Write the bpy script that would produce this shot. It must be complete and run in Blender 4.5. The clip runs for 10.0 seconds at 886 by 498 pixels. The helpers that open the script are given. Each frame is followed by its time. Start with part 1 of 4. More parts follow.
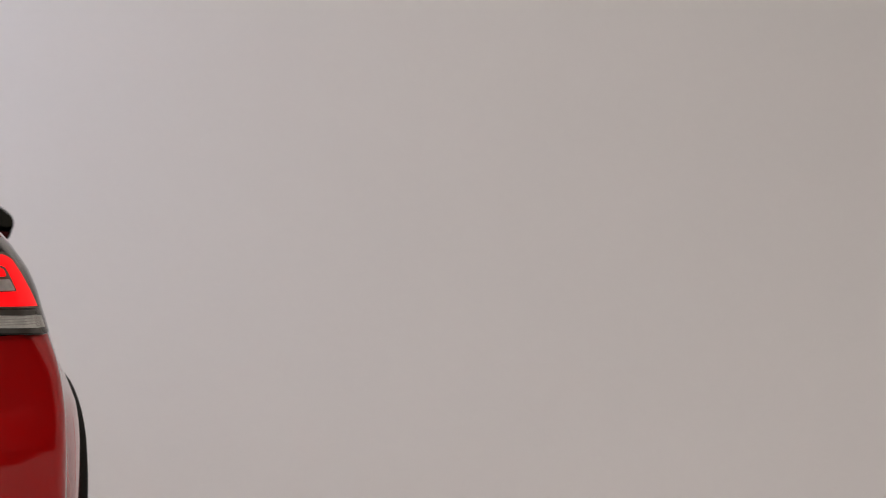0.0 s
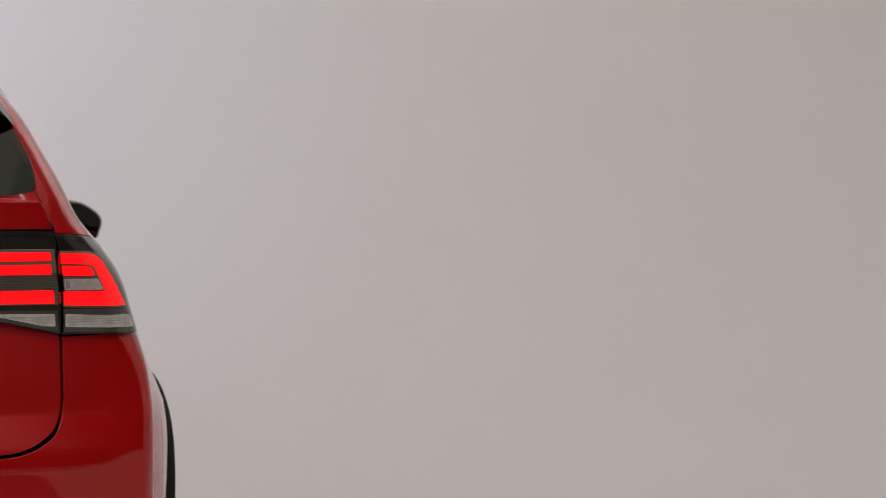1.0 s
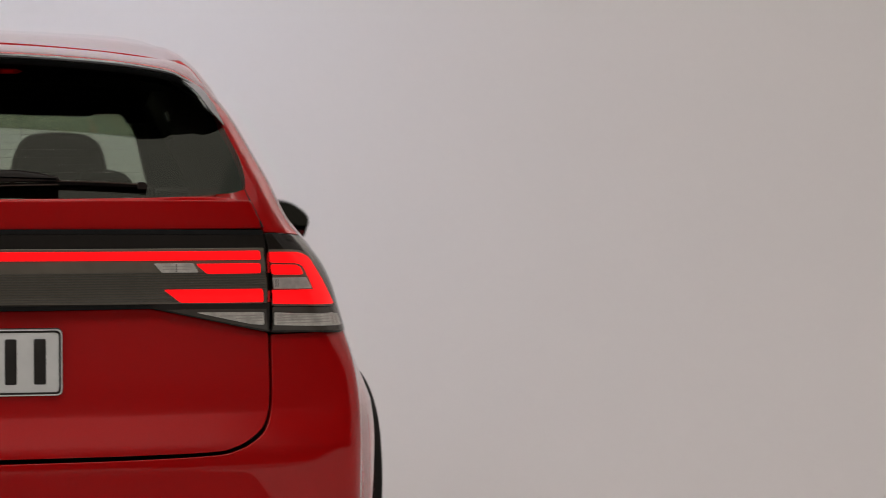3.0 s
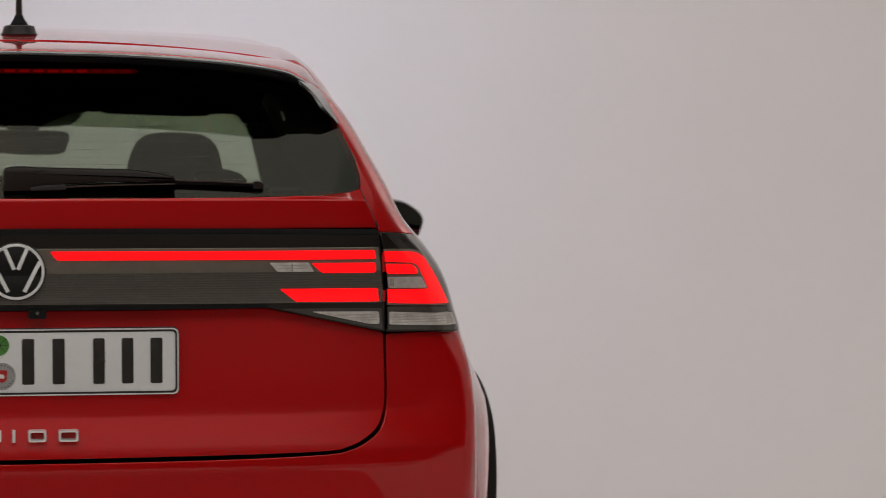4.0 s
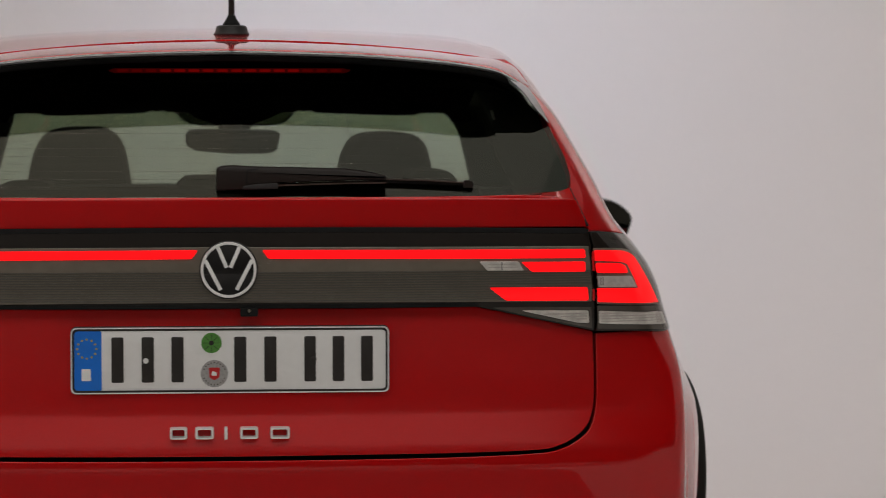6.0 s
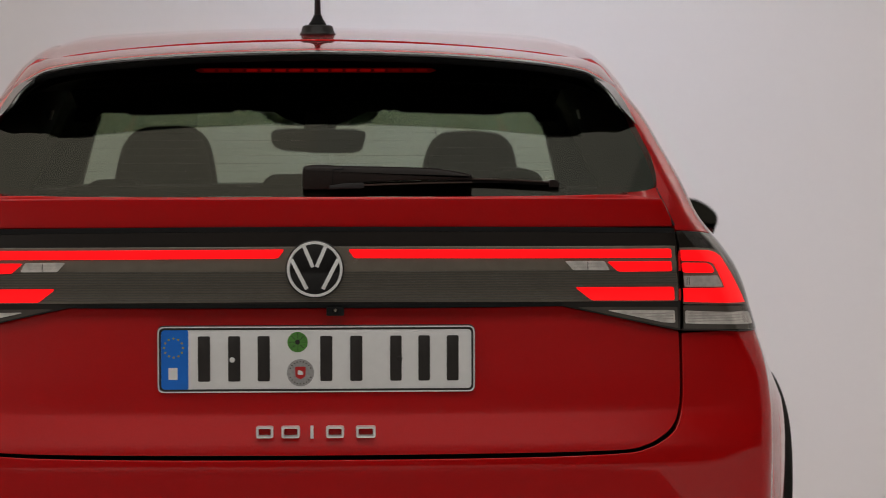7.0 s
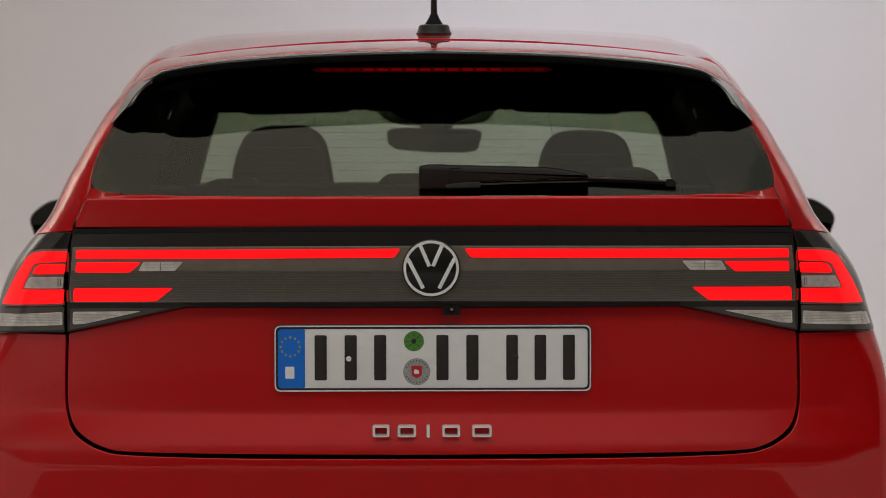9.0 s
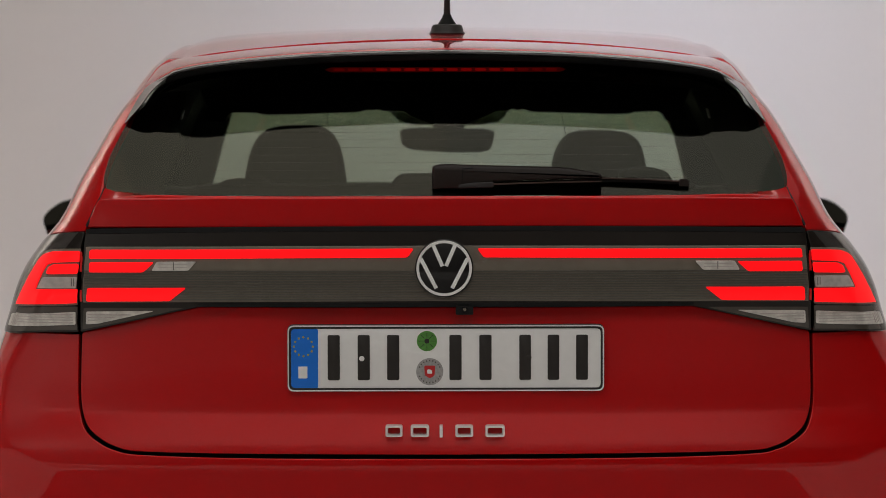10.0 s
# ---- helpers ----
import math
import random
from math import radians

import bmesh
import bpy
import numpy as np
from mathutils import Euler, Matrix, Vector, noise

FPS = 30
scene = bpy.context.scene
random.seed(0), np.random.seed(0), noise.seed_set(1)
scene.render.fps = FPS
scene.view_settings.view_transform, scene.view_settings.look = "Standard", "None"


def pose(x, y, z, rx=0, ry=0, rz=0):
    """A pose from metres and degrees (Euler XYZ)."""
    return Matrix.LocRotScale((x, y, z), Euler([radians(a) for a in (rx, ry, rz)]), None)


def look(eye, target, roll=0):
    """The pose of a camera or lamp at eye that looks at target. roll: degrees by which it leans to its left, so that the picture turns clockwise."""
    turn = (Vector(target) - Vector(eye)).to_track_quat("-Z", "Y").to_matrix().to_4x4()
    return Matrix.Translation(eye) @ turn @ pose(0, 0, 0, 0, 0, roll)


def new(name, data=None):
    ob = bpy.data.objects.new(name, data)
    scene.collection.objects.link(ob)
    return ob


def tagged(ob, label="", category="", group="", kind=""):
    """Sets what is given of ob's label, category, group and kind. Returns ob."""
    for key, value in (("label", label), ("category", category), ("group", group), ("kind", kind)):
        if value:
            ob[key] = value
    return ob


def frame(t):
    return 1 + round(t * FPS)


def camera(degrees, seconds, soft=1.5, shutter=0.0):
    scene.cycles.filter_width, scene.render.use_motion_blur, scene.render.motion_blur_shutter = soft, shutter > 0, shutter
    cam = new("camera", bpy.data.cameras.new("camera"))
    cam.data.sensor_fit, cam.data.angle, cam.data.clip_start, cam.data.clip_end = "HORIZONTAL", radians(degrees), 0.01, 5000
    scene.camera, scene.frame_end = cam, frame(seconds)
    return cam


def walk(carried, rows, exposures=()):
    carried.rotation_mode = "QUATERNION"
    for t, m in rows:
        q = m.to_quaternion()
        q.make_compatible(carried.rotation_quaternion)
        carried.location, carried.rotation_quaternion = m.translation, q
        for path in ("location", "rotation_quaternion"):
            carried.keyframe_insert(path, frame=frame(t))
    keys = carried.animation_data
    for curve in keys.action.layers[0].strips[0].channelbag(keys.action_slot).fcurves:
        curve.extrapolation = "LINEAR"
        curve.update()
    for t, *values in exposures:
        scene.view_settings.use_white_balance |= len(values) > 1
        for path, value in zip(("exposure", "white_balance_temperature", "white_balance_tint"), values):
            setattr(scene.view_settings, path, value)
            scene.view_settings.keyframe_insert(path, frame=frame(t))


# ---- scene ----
# ---- camera ----
cam = camera(17.89, 10.0, soft=0.7, shutter=0.45)
cam.data.dof.use_dof = True
cam.data.dof.focus_distance = 4.66
cam.data.dof.aperture_fstop = 8.5
# seconds, turn, tilt, roll of a tripod head whose pivot lies behind the lens
TURNS = [
    (0, -16.583, -2.714, -0.199),
    (0.5, -15.801, -2.719, -0.183),
    (1, -14.854, -2.725, -0.165),
    (1.5, -13.901, -2.731, -0.147),
    (2, -12.81, -2.737, -0.126),
    (2.5, -11.811, -2.743, -0.106),
    (4, -8.431, -2.762, -0.041),
    (4.5, -7.372, -2.768, -0.02),
    (5, -6.297, -2.773, 0.0),
    (5.5, -5.305, -2.779, 0.02),
    (6, -4.246, -2.784, 0.04),
    (7.5, -1.803, -2.796, 0.087),
    (8, -1.103, -2.799, 0.101),
    (8.5, -0.575, -2.802, 0.111),
    (9, -0.214, -2.803, 0.118),
    (9.5, -0.039, -2.804, 0.121),
    (10, 0.046, -2.805, 0.123),
]
ARM = 0.095
def head_pose(turn, tilt, roll):
    a = radians(turn)
    return pose(-ARM * math.sin(a), -4.6 - ARM + ARM * math.cos(a), 1.323, 90 + tilt, roll, turn)
walk(cam, [(t, head_pose(a, b, c)) for t, a, b, c in TURNS], exposures=[(0.0, -0.34), (10.0, -0.34)])

# ---- light ----
world = bpy.data.worlds.new("studio_air")
scene.world = world
world.use_nodes = True
world.node_tree.nodes["Background"].inputs[0].default_value = (0.9, 0.92, 1.0, 1)
world.node_tree.nodes["Background"].inputs[1].default_value = 0.05


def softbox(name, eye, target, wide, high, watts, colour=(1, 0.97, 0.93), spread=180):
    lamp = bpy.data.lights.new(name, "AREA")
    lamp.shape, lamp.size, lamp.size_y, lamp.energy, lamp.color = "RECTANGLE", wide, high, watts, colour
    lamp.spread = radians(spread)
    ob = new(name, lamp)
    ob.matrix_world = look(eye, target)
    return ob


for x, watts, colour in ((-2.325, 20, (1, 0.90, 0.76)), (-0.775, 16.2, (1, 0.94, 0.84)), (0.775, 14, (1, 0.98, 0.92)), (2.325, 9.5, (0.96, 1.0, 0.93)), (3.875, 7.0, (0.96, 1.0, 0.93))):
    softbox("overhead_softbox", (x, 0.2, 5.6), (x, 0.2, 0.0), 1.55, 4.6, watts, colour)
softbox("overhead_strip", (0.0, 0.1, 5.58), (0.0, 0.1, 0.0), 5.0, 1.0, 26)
# Added fill lamps out of view, for the tail's light and the paint's reflections.
softbox("rear_wall_fill", (0.0, -7.3, 5.6), (0.0, -9.0, 3.6), 10.0, 0.6, 1080)
softbox("rear_wall_fill_west", (-7.0, -5.8, 4.4), (-8.6, -9.0, 1.6), 3.0, 1.2, 1050)
softbox("rear_fill", (0.0, -6.4, 6.5), (0.0, 0.0, 0.8), 9.0, 2.6, 206)
softbox("wall_fill_east", (6.4, -1.5, 7.2), (11.0, -1.5, 2.6), 8.0, 1.0, 200)
softbox("wall_fill_west", (-6.4, -1.5, 7.2), (-11.0, -1.5, 2.6), 8.0, 1.0, 310)
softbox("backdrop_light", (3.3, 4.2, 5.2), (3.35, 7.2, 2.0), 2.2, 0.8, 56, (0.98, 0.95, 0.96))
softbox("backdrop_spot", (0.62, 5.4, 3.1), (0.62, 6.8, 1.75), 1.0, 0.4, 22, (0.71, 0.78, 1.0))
# Added fills: warm tone at left, pale reflections on roof, spoiler and pillars.
softbox("backdrop_warm_fill", (-3.4, 4.4, 4.4), (-2.6, 7.0, 1.6), 1.2, 0.5, 9, (1.0, 0.86, 0.62))
softbox("backdrop_top_fill", (0.0, 4.0, 6.8), (0.0, 7.2, 6.6), 6.0, 0.6, 90, (1.0, 0.97, 0.95), spread=90)
softbox("backdrop_fill_east", (7.0, 3.6, 5.6), (6.5, 7.2, 5.5), 2.0, 0.8, 66, (1.0, 0.96, 0.90), spread=90)
softbox("backdrop_fill_west", (-7.0, 3.6, 5.2), (-6.5, 7.2, 5.1), 2.0, 0.8, 140, (1.0, 0.94, 0.84), spread=90)

# ---- materials ----
def material(name, colour, rough=0.5, metal=0.0, coat=0.0, grain=0.0, grain_scale=60.0, bump=0.0, bump_scale=300.0, emission=None, power=0.0, specular=0.5, transmission=0.0, ior=1.45, rough_var=0.0, stains=0.0):
    mat = bpy.data.materials.new(name)
    mat.use_nodes = True
    nt = mat.node_tree
    p = nt.nodes["Principled BSDF"]
    p.inputs["Base Color"].default_value = (*colour, 1)
    p.inputs["Roughness"].default_value = rough
    p.inputs["Metallic"].default_value = metal
    p.inputs["Coat Weight"].default_value = coat
    p.inputs["Coat Roughness"].default_value = 0.02
    p.inputs["Specular IOR Level"].default_value = specular
    p.inputs["Transmission Weight"].default_value = transmission
    p.inputs["IOR"].default_value = ior
    if emission:
        p.inputs["Emission Color"].default_value = (*emission, 1)
        p.inputs["Emission Strength"].default_value = power
    tc = nt.nodes.new("ShaderNodeTexCoord")
    if grain or stains:
        mix_from = None
        for amount, scale, detail in ((grain, grain_scale, 4.0), (stains, 3.0, 3.0)):
            if not amount:
                continue
            n = nt.nodes.new("ShaderNodeTexNoise")
            n.inputs["Scale"].default_value, n.inputs["Detail"].default_value = scale, detail
            nt.links.new(tc.outputs["Object"], n.inputs["Vector"])
            m = nt.nodes.new("ShaderNodeMix")
            m.data_type, m.blend_type = "RGBA", "MULTIPLY"
            m.inputs["Factor"].default_value = 1.0
            r = nt.nodes.new("ShaderNodeMapRange")
            r.inputs["From Min"].default_value, r.inputs["From Max"].default_value = 0.3, 0.7
            r.inputs["To Min"].default_value, r.inputs["To Max"].default_value = 1 - amount, 1 + amount
            nt.links.new(n.outputs["Fac"], r.inputs["Value"])
            if mix_from:
                nt.links.new(mix_from, m.inputs["A"])
            else:
                m.inputs["A"].default_value = (*colour, 1)
            nt.links.new(r.outputs["Result"], m.inputs["B"])
            mix_from = m.outputs["Result"]
        nt.links.new(mix_from, p.inputs["Base Color"])
    if rough_var:
        n = nt.nodes.new("ShaderNodeTexNoise")
        n.inputs["Scale"].default_value, n.inputs["Detail"].default_value = 8.0, 5.0
        nt.links.new(tc.outputs["Object"], n.inputs["Vector"])
        r = nt.nodes.new("ShaderNodeMapRange")
        r.inputs["To Min"].default_value, r.inputs["To Max"].default_value = max(0, rough - rough_var), rough + rough_var
        nt.links.new(n.outputs["Fac"], r.inputs["Value"])
        nt.links.new(r.outputs["Result"], p.inputs["Roughness"])
    if bump:
        n = nt.nodes.new("ShaderNodeTexNoise")
        n.inputs["Scale"].default_value, n.inputs["Detail"].default_value = bump_scale, 3.0
        nt.links.new(tc.outputs["Object"], n.inputs["Vector"])
        b = nt.nodes.new("ShaderNodeBump")
        b.inputs["Strength"].default_value, b.inputs["Distance"].default_value = bump, 0.001
        nt.links.new(n.outputs["Fac"], b.inputs["Height"])
        nt.links.new(b.outputs["Normal"], p.inputs["Normal"])
    return mat


def tinted_glass(name, tint, shine=1.0, even=False):
    mat = bpy.data.materials.new(name)
    mat.use_nodes = True
    nt = mat.node_tree
    nt.nodes.clear()
    out = nt.nodes.new("ShaderNodeOutputMaterial")
    clear = nt.nodes.new("ShaderNodeBsdfTransparent")
    clear.inputs["Color"].default_value = (*tint, 1)
    gloss = nt.nodes.new("ShaderNodeBsdfGlossy")
    gloss.inputs["Roughness"].default_value = 0.02
    gloss.inputs["Color"].default_value = (shine, shine * 0.99, shine * 0.84, 1)
    fres = nt.nodes.new("ShaderNodeFresnel")
    fres.inputs["IOR"].default_value = 1.5
    mix = nt.nodes.new("ShaderNodeMixShader")
    if even:
        mix.inputs[0].default_value = 0.08
    else:
        nt.links.new(fres.outputs[0], mix.inputs[0])
    nt.links.new(clear.outputs[0], mix.inputs[1])
    nt.links.new(gloss.outputs[0], mix.inputs[2])
    nt.links.new(mix.outputs[0], out.inputs["Surface"])
    return mat


PAINT = material("red_metallic_paint", (0.525, 0.0026, 0.0035), rough=0.42, metal=0.35, coat=1.0, grain=0.06, grain_scale=900.0, rough_var=0.03, specular=0.0)
GLOSS_BLACK = material("gloss_black", (0.010, 0.009, 0.0085), rough=0.14, coat=0.3, rough_var=0.04, specular=0.4)
RUBBER = material("black_rubber", (0.008, 0.008, 0.008), rough=0.6, grain=0.2, bump=0.2, specular=0.2)
TRIM = material("black_plastic", (0.02, 0.019, 0.018), rough=0.5, grain=0.15, grain_scale=250.0, bump=0.3, bump_scale=700.0)
ARCH = material("matt_black_cladding", (0.020, 0.018, 0.016), rough=0.8, grain=0.15, grain_scale=250.0, bump=0.4, bump_scale=500.0, specular=0.12)
DARK = material("dark_cavity", (0.006, 0.006, 0.006), rough=0.9, grain=0.2)
SMOKE = material("smoked_lamp_lens", (0.158, 0.137, 0.107), rough=0.25, coat=0.4, grain=0.08, grain_scale=40.0, rough_var=0.05)
SMOKE_DARK = material("dark_smoked_lens", (0.016, 0.0125, 0.010), rough=0.2, coat=0.3, rough_var=0.04, specular=0.3)
SMOKE_MID = material("smoked_lamp_frame", (0.062, 0.052, 0.042), rough=0.25, coat=0.4, grain=0.06, grain_scale=60.0, rough_var=0.04)
CLEAR_LAMP = material("clear_lamp_reflector", (0.62, 0.59, 0.54), rough=0.3, metal=0.15, coat=1.0, grain=0.22, grain_scale=70.0, bump=0.3, bump_scale=160.0)
GREY_LAMP = material("grey_lamp_reflector", (0.50, 0.44, 0.41), rough=0.3, coat=1.0, grain=0.15, grain_scale=90.0)
GLOW = material("red_tail_light", (0.3, 0.002, 0.002), rough=0.3, coat=0.25, specular=0.2, emission=(1.0, 0.0045, 0.0075), power=1.3)
RIB = material("smoked_rib", (0.080, 0.072, 0.058), rough=0.3, coat=0.3)
GLOW_LED = material("brake_light_bead", (0.3, 0.002, 0.002), rough=0.3, emission=(1.0, 0.006, 0.006), power=0.44)
GLOW_FAINT = material("faint_red_brake_lens", (0.08, 0.002, 0.002), rough=0.3, emission=(1.0, 0.008, 0.008), power=0.07)
GLOW_DIM = material("dim_red_brake_light_and_edge_glow", (0.2, 0.002, 0.002), rough=0.3, emission=(1.0, 0.008, 0.008), power=0.2)
CHROME = material("satin_silver", (0.90, 0.89, 0.87), rough=0.3, metal=0.0, coat=0.5, rough_var=0.04)
WHITE = material("plate_white", (0.86, 0.85, 0.83), rough=0.38, coat=0.3, grain=0.02, stains=0.03)
BLUE = material("plate_blue", (0.008, 0.17, 0.70), rough=0.35, coat=0.3, grain=0.04)
BARS = material("plate_bar_paint", (0.022, 0.018, 0.015), rough=0.45, grain=0.1)
YELLOW = material("star_yellow", (0.55, 0.36, 0.05), rough=0.4)
GREEN = material("sticker_green", (0.085, 0.26, 0.045), rough=0.45, grain=0.2, grain_scale=300.0)
SEAL = material("seal_grey", (0.40, 0.39, 0.38), rough=0.4, metal=0.3, grain=0.15, grain_scale=300.0)
SHIELD = material("shield_red", (0.5, 0.02, 0.02), rough=0.4)
CLOTH = material("dark_seat_cloth", (0.034, 0.030, 0.024), rough=0.95, grain=0.25, grain_scale=200.0, bump=0.6, bump_scale=500.0)
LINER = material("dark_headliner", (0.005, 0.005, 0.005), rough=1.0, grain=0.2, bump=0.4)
TYRE = material("tyre_rubber", (0.015, 0.015, 0.015), rough=0.75, grain=0.2, bump=0.4, bump_scale=120.0)
ALLOY = material("alloy", (0.45, 0.45, 0.46), rough=0.3, metal=1.0, rough_var=0.08)
MIRROR = material("mirror_glass", (0.07, 0.065, 0.06), rough=0.03, metal=1.0)
WIPER = material("wiper_black", (0.019, 0.0135, 0.011), rough=0.42, grain=0.15, grain_scale=200.0, specular=0.3)
WIPER_STRIP = material("wiper_strip_brown", (0.07, 0.046, 0.035), rough=0.35)
WIRE = tinted_glass("heating_wire_bronze", (0.80, 0.79, 0.77), even=True)
EDGE_TINT_GLASS = tinted_glass("reflection_edge_tint", (0.78, 0.81, 0.71), even=True)
FRIT_GLASS = tinted_glass("dark_frit_glass", (0.29, 0.31, 0.27), even=True)
REAR_GLASS = tinted_glass("tinted_rear_glass", (0.36, 0.41, 0.34), shine=1.0)
SIDE_GLASS = tinted_glass("tinted_side_glass", (0.12, 0.13, 0.12), even=True)
WINDSCREEN = tinted_glass("windscreen_glass", (0.78, 0.84, 0.76), even=True)
STUDIO = material("studio_paint", (0.785, 0.738, 0.715), rough=0.9, grain=0.006, grain_scale=40.0)
STUDIO_FLOOR = material("studio_floor_paint", (0.72, 0.70, 0.68), rough=0.55, grain=0.02, grain_scale=8.0, stains=0.03, bump=0.1, bump_scale=80.0, rough_var=0.08)
STUDIO_GREY = material("dark_grey_wall_paint", (0.062, 0.060, 0.058), rough=0.9, grain=0.03, grain_scale=4.0, stains=0.05)
GROUND_GREY = material("grey_floor_paint", (0.17, 0.162, 0.155), rough=0.6, grain=0.05, grain_scale=12.0, stains=0.08, bump=0.1, bump_scale=80.0, rough_var=0.08)
CEILING = material("grey_ceiling_paint", (0.13, 0.126, 0.126), rough=0.95, grain=0.05, grain_scale=30.0)

# --- form ---
def spline(nodes):
    """A smooth function through (place, value) nodes."""
    xs = np.array([a for a, b in nodes], float)
    ys = np.array([b for a, b in nodes], float)
    slope = np.diff(ys) / np.diff(xs)
    h = np.diff(xs)
    m = np.zeros(len(xs))
    for i in range(1, len(xs) - 1):
        if slope[i - 1] * slope[i] > 0:
            w1, w2 = 2 * h[i] + h[i - 1], h[i] + 2 * h[i - 1]
            m[i] = (w1 + w2) / (w1 / slope[i - 1] + w2 / slope[i])
    m[0], m[-1] = slope[0], slope[-1]

    def f(x):
        x = min(max(x, xs[0]), xs[-1])
        i = min(int(np.searchsorted(xs, x, side="right")) - 1, len(xs) - 2)
        i = max(i, 0)
        t = (x - xs[i]) / h[i]
        return ((1 + 2 * t) * (1 - t) ** 2 * ys[i] + t * (1 - t) ** 2 * h[i] * m[i]
                + t * t * (3 - 2 * t) * ys[i + 1] + t * t * (t - 1) * h[i] * m[i + 1])
    return f


# half width of the rear corner and of the flank, by height
corner_width = spline([(0.2, 0.72), (0.5, 0.755), (0.70, 0.768), (0.81, 0.768), (0.842, 0.766), (0.90, 0.758), (0.966, 0.741), (1.0, 0.7315), (1.026, 0.7235), (1.061, 0.7075), (1.089, 0.6885),
                       (1.118, 0.667), (1.155, 0.643), (1.207, 0.623), (1.258, 0.599), (1.311, 0.574), (1.351, 0.551), (1.40, 0.521), (1.435, 0.485), (1.47, 0.42)])
flank_width = spline([(0.2, 0.845), (0.5, 0.866), (0.60, 0.868), (0.72, 0.867), (0.768, 0.864), (0.827, 0.856), (0.88, 0.846), (0.95, 0.832), (1.0, 0.818), (1.05, 0.795), (1.09, 0.765),
                      (1.13, 0.735), (1.18, 0.705), (1.25, 0.67), (1.31, 0.64), (1.36, 0.620), (1.40, 0.598), (1.44, 0.565), (1.47, 0.53)])
flare_slope = spline([(0.2, 0.32), (0.74, 0.32), (0.80, 0.30), (0.85, 0.22), (0.90, 0.155), (1.05, 0.135), (1.2, 0.110), (1.47, 0.085)])
flare_ease = spline([(0.2, 2.4), (0.80, 2.4), (0.90, 2.1), (1.47, 2.0)])
# where the tail begins to turn into the flank, and how deep that turn is
corner_start = spline([(0.2, 0.953), (0.88, 0.953), (0.95, 0.915), (1.0, 0.88), (1.09, 0.862), (1.14, 0.858), (1.18, 0.868), (1.22, 0.888), (1.27, 0.900), (1.35, 0.88), (1.47, 0.82)])
corner_depth = spline([(0.2, 0.044), (0.88, 0.044), (0.95, 0.068), (1.0, 0.088), (1.09, 0.085), (1.14, 0.11), (1.20, 0.12), (1.27, 0.115), (1.35, 0.105), (1.47, 0.12)])
tail_bow = spline([(0.2, 0.045), (0.9, 0.045), (1.0, 0.04), (1.09, 0.032), (1.2, 0.018), (1.3, 0.0), (1.47, 0.0)])
# how far forward the middle of the tail lies, by height
low_profile = spline([(0.2, 0.02), (0.40, -0.018), (0.5, -0.0245), (0.6, -0.0256), (0.70, -0.0258), (0.740, -0.0257), (0.752, -0.0252), (0.765, -0.0242),
                      (0.775, -0.0224), (0.79, -0.0184), (0.805, -0.0140), (0.818, -0.0101), (0.824, -0.0084), (0.829, -0.0070), (0.835, -0.0060), (0.88, -0.001), (0.92, 0.004), (0.96, 0.0090), (0.984, 0.0119), (0.989, 0.0123), (1.02, 0.0128)])
plain_profile = spline([(0.74, -0.0257), (0.765, -0.0242), (0.775, -0.0224), (0.79, -0.0184), (0.805, -0.0144), (0.842, -0.0068), (0.88, -0.001), (0.96, 0.009)])
bar_profile = spline([(0.93, -0.004), (0.99, -0.010), (1.03, -0.013), (1.08, -0.013), (1.11, -0.0115), (1.14, -0.009)])
band_profile = spline([(1.09, -0.0045), (1.13, -0.0032), (1.15, -0.0026), (1.19, -0.0012)])
glass_profile = spline([(1.10, -0.087), (1.18, 0.018), (1.47, 0.395)])
pillar_profile = spline([(1.03, -0.013), (1.08, -0.012), (1.11, -0.0078), (1.135, -0.001), (1.155, 0.0065), (1.175, 0.0200), (1.20, 0.046), (1.25, 0.109), (1.47, 0.395)])
CORNER_TURN = radians(80)


def undercut(p, z):
    """How far the bumper draws in under its crease, which climbs towards the corners."""
    crease = 0.736 + 0.11 * (max(0.0, min(p, 1.0) - 0.76) / 0.24) ** 3.5
    d = crease - z
    return 0.045 * (d + math.sqrt(d * d + 0.0022 ** 2)) * max(0.0, min(1.0, (1.1 - p) / 0.1))


def tail(p, z, profile, out=0.0):
    """The body's skin: p runs across the tail (-1 to 1) and on along the flank in metres; out: proud of it."""
    side, p = (1 if p >= 0 else -1), abs(p)
    w, start = corner_width(z), corner_start(z)
    y = profile(z)
    if profile is low_profile:
        fade = max(0.0, min(1.0, (p - 0.84) / 0.12))
        if 0.74 < z < 0.96:
            y += (plain_profile(z) - y) * fade * fade * (3 - 2 * fade)
        y += undercut(p, z)
    if p <= start or profile is glass_profile:
        x, y = w * p, y + 0.03 * p * p + tail_bow(z) * p ** 4
    else:
        bow = 0.03 * start ** 2 + tail_bow(z) * start ** 4
        turn = CORNER_TURN * min(1.0, (p - start) / (1 - start))
        x = w * (start + (1 - start) * math.sin(turn) / math.sin(CORNER_TURN))
        y = y + bow + (0.06 * start + 4 * tail_bow(z) * start ** 3) * (min(p, 1.0) - start) * 1.4 + corner_depth(z) * (1 - math.sqrt(1 - math.sin(turn) ** 2.6))
        if p > 1:
            y += p - 1
            wide = flank_width(z) - w
            t = min(1, (p - 1) * flare_slope(z) / (flare_ease(z) * wide))
            x = w + wide * (1 - (1 - t) ** flare_ease(z))
            nose = max(0.0, min(1.0, (y - 3.05) / 1.0))
            x -= 0.20 * nose ** 2.4
    return (side * x, y - out, z)


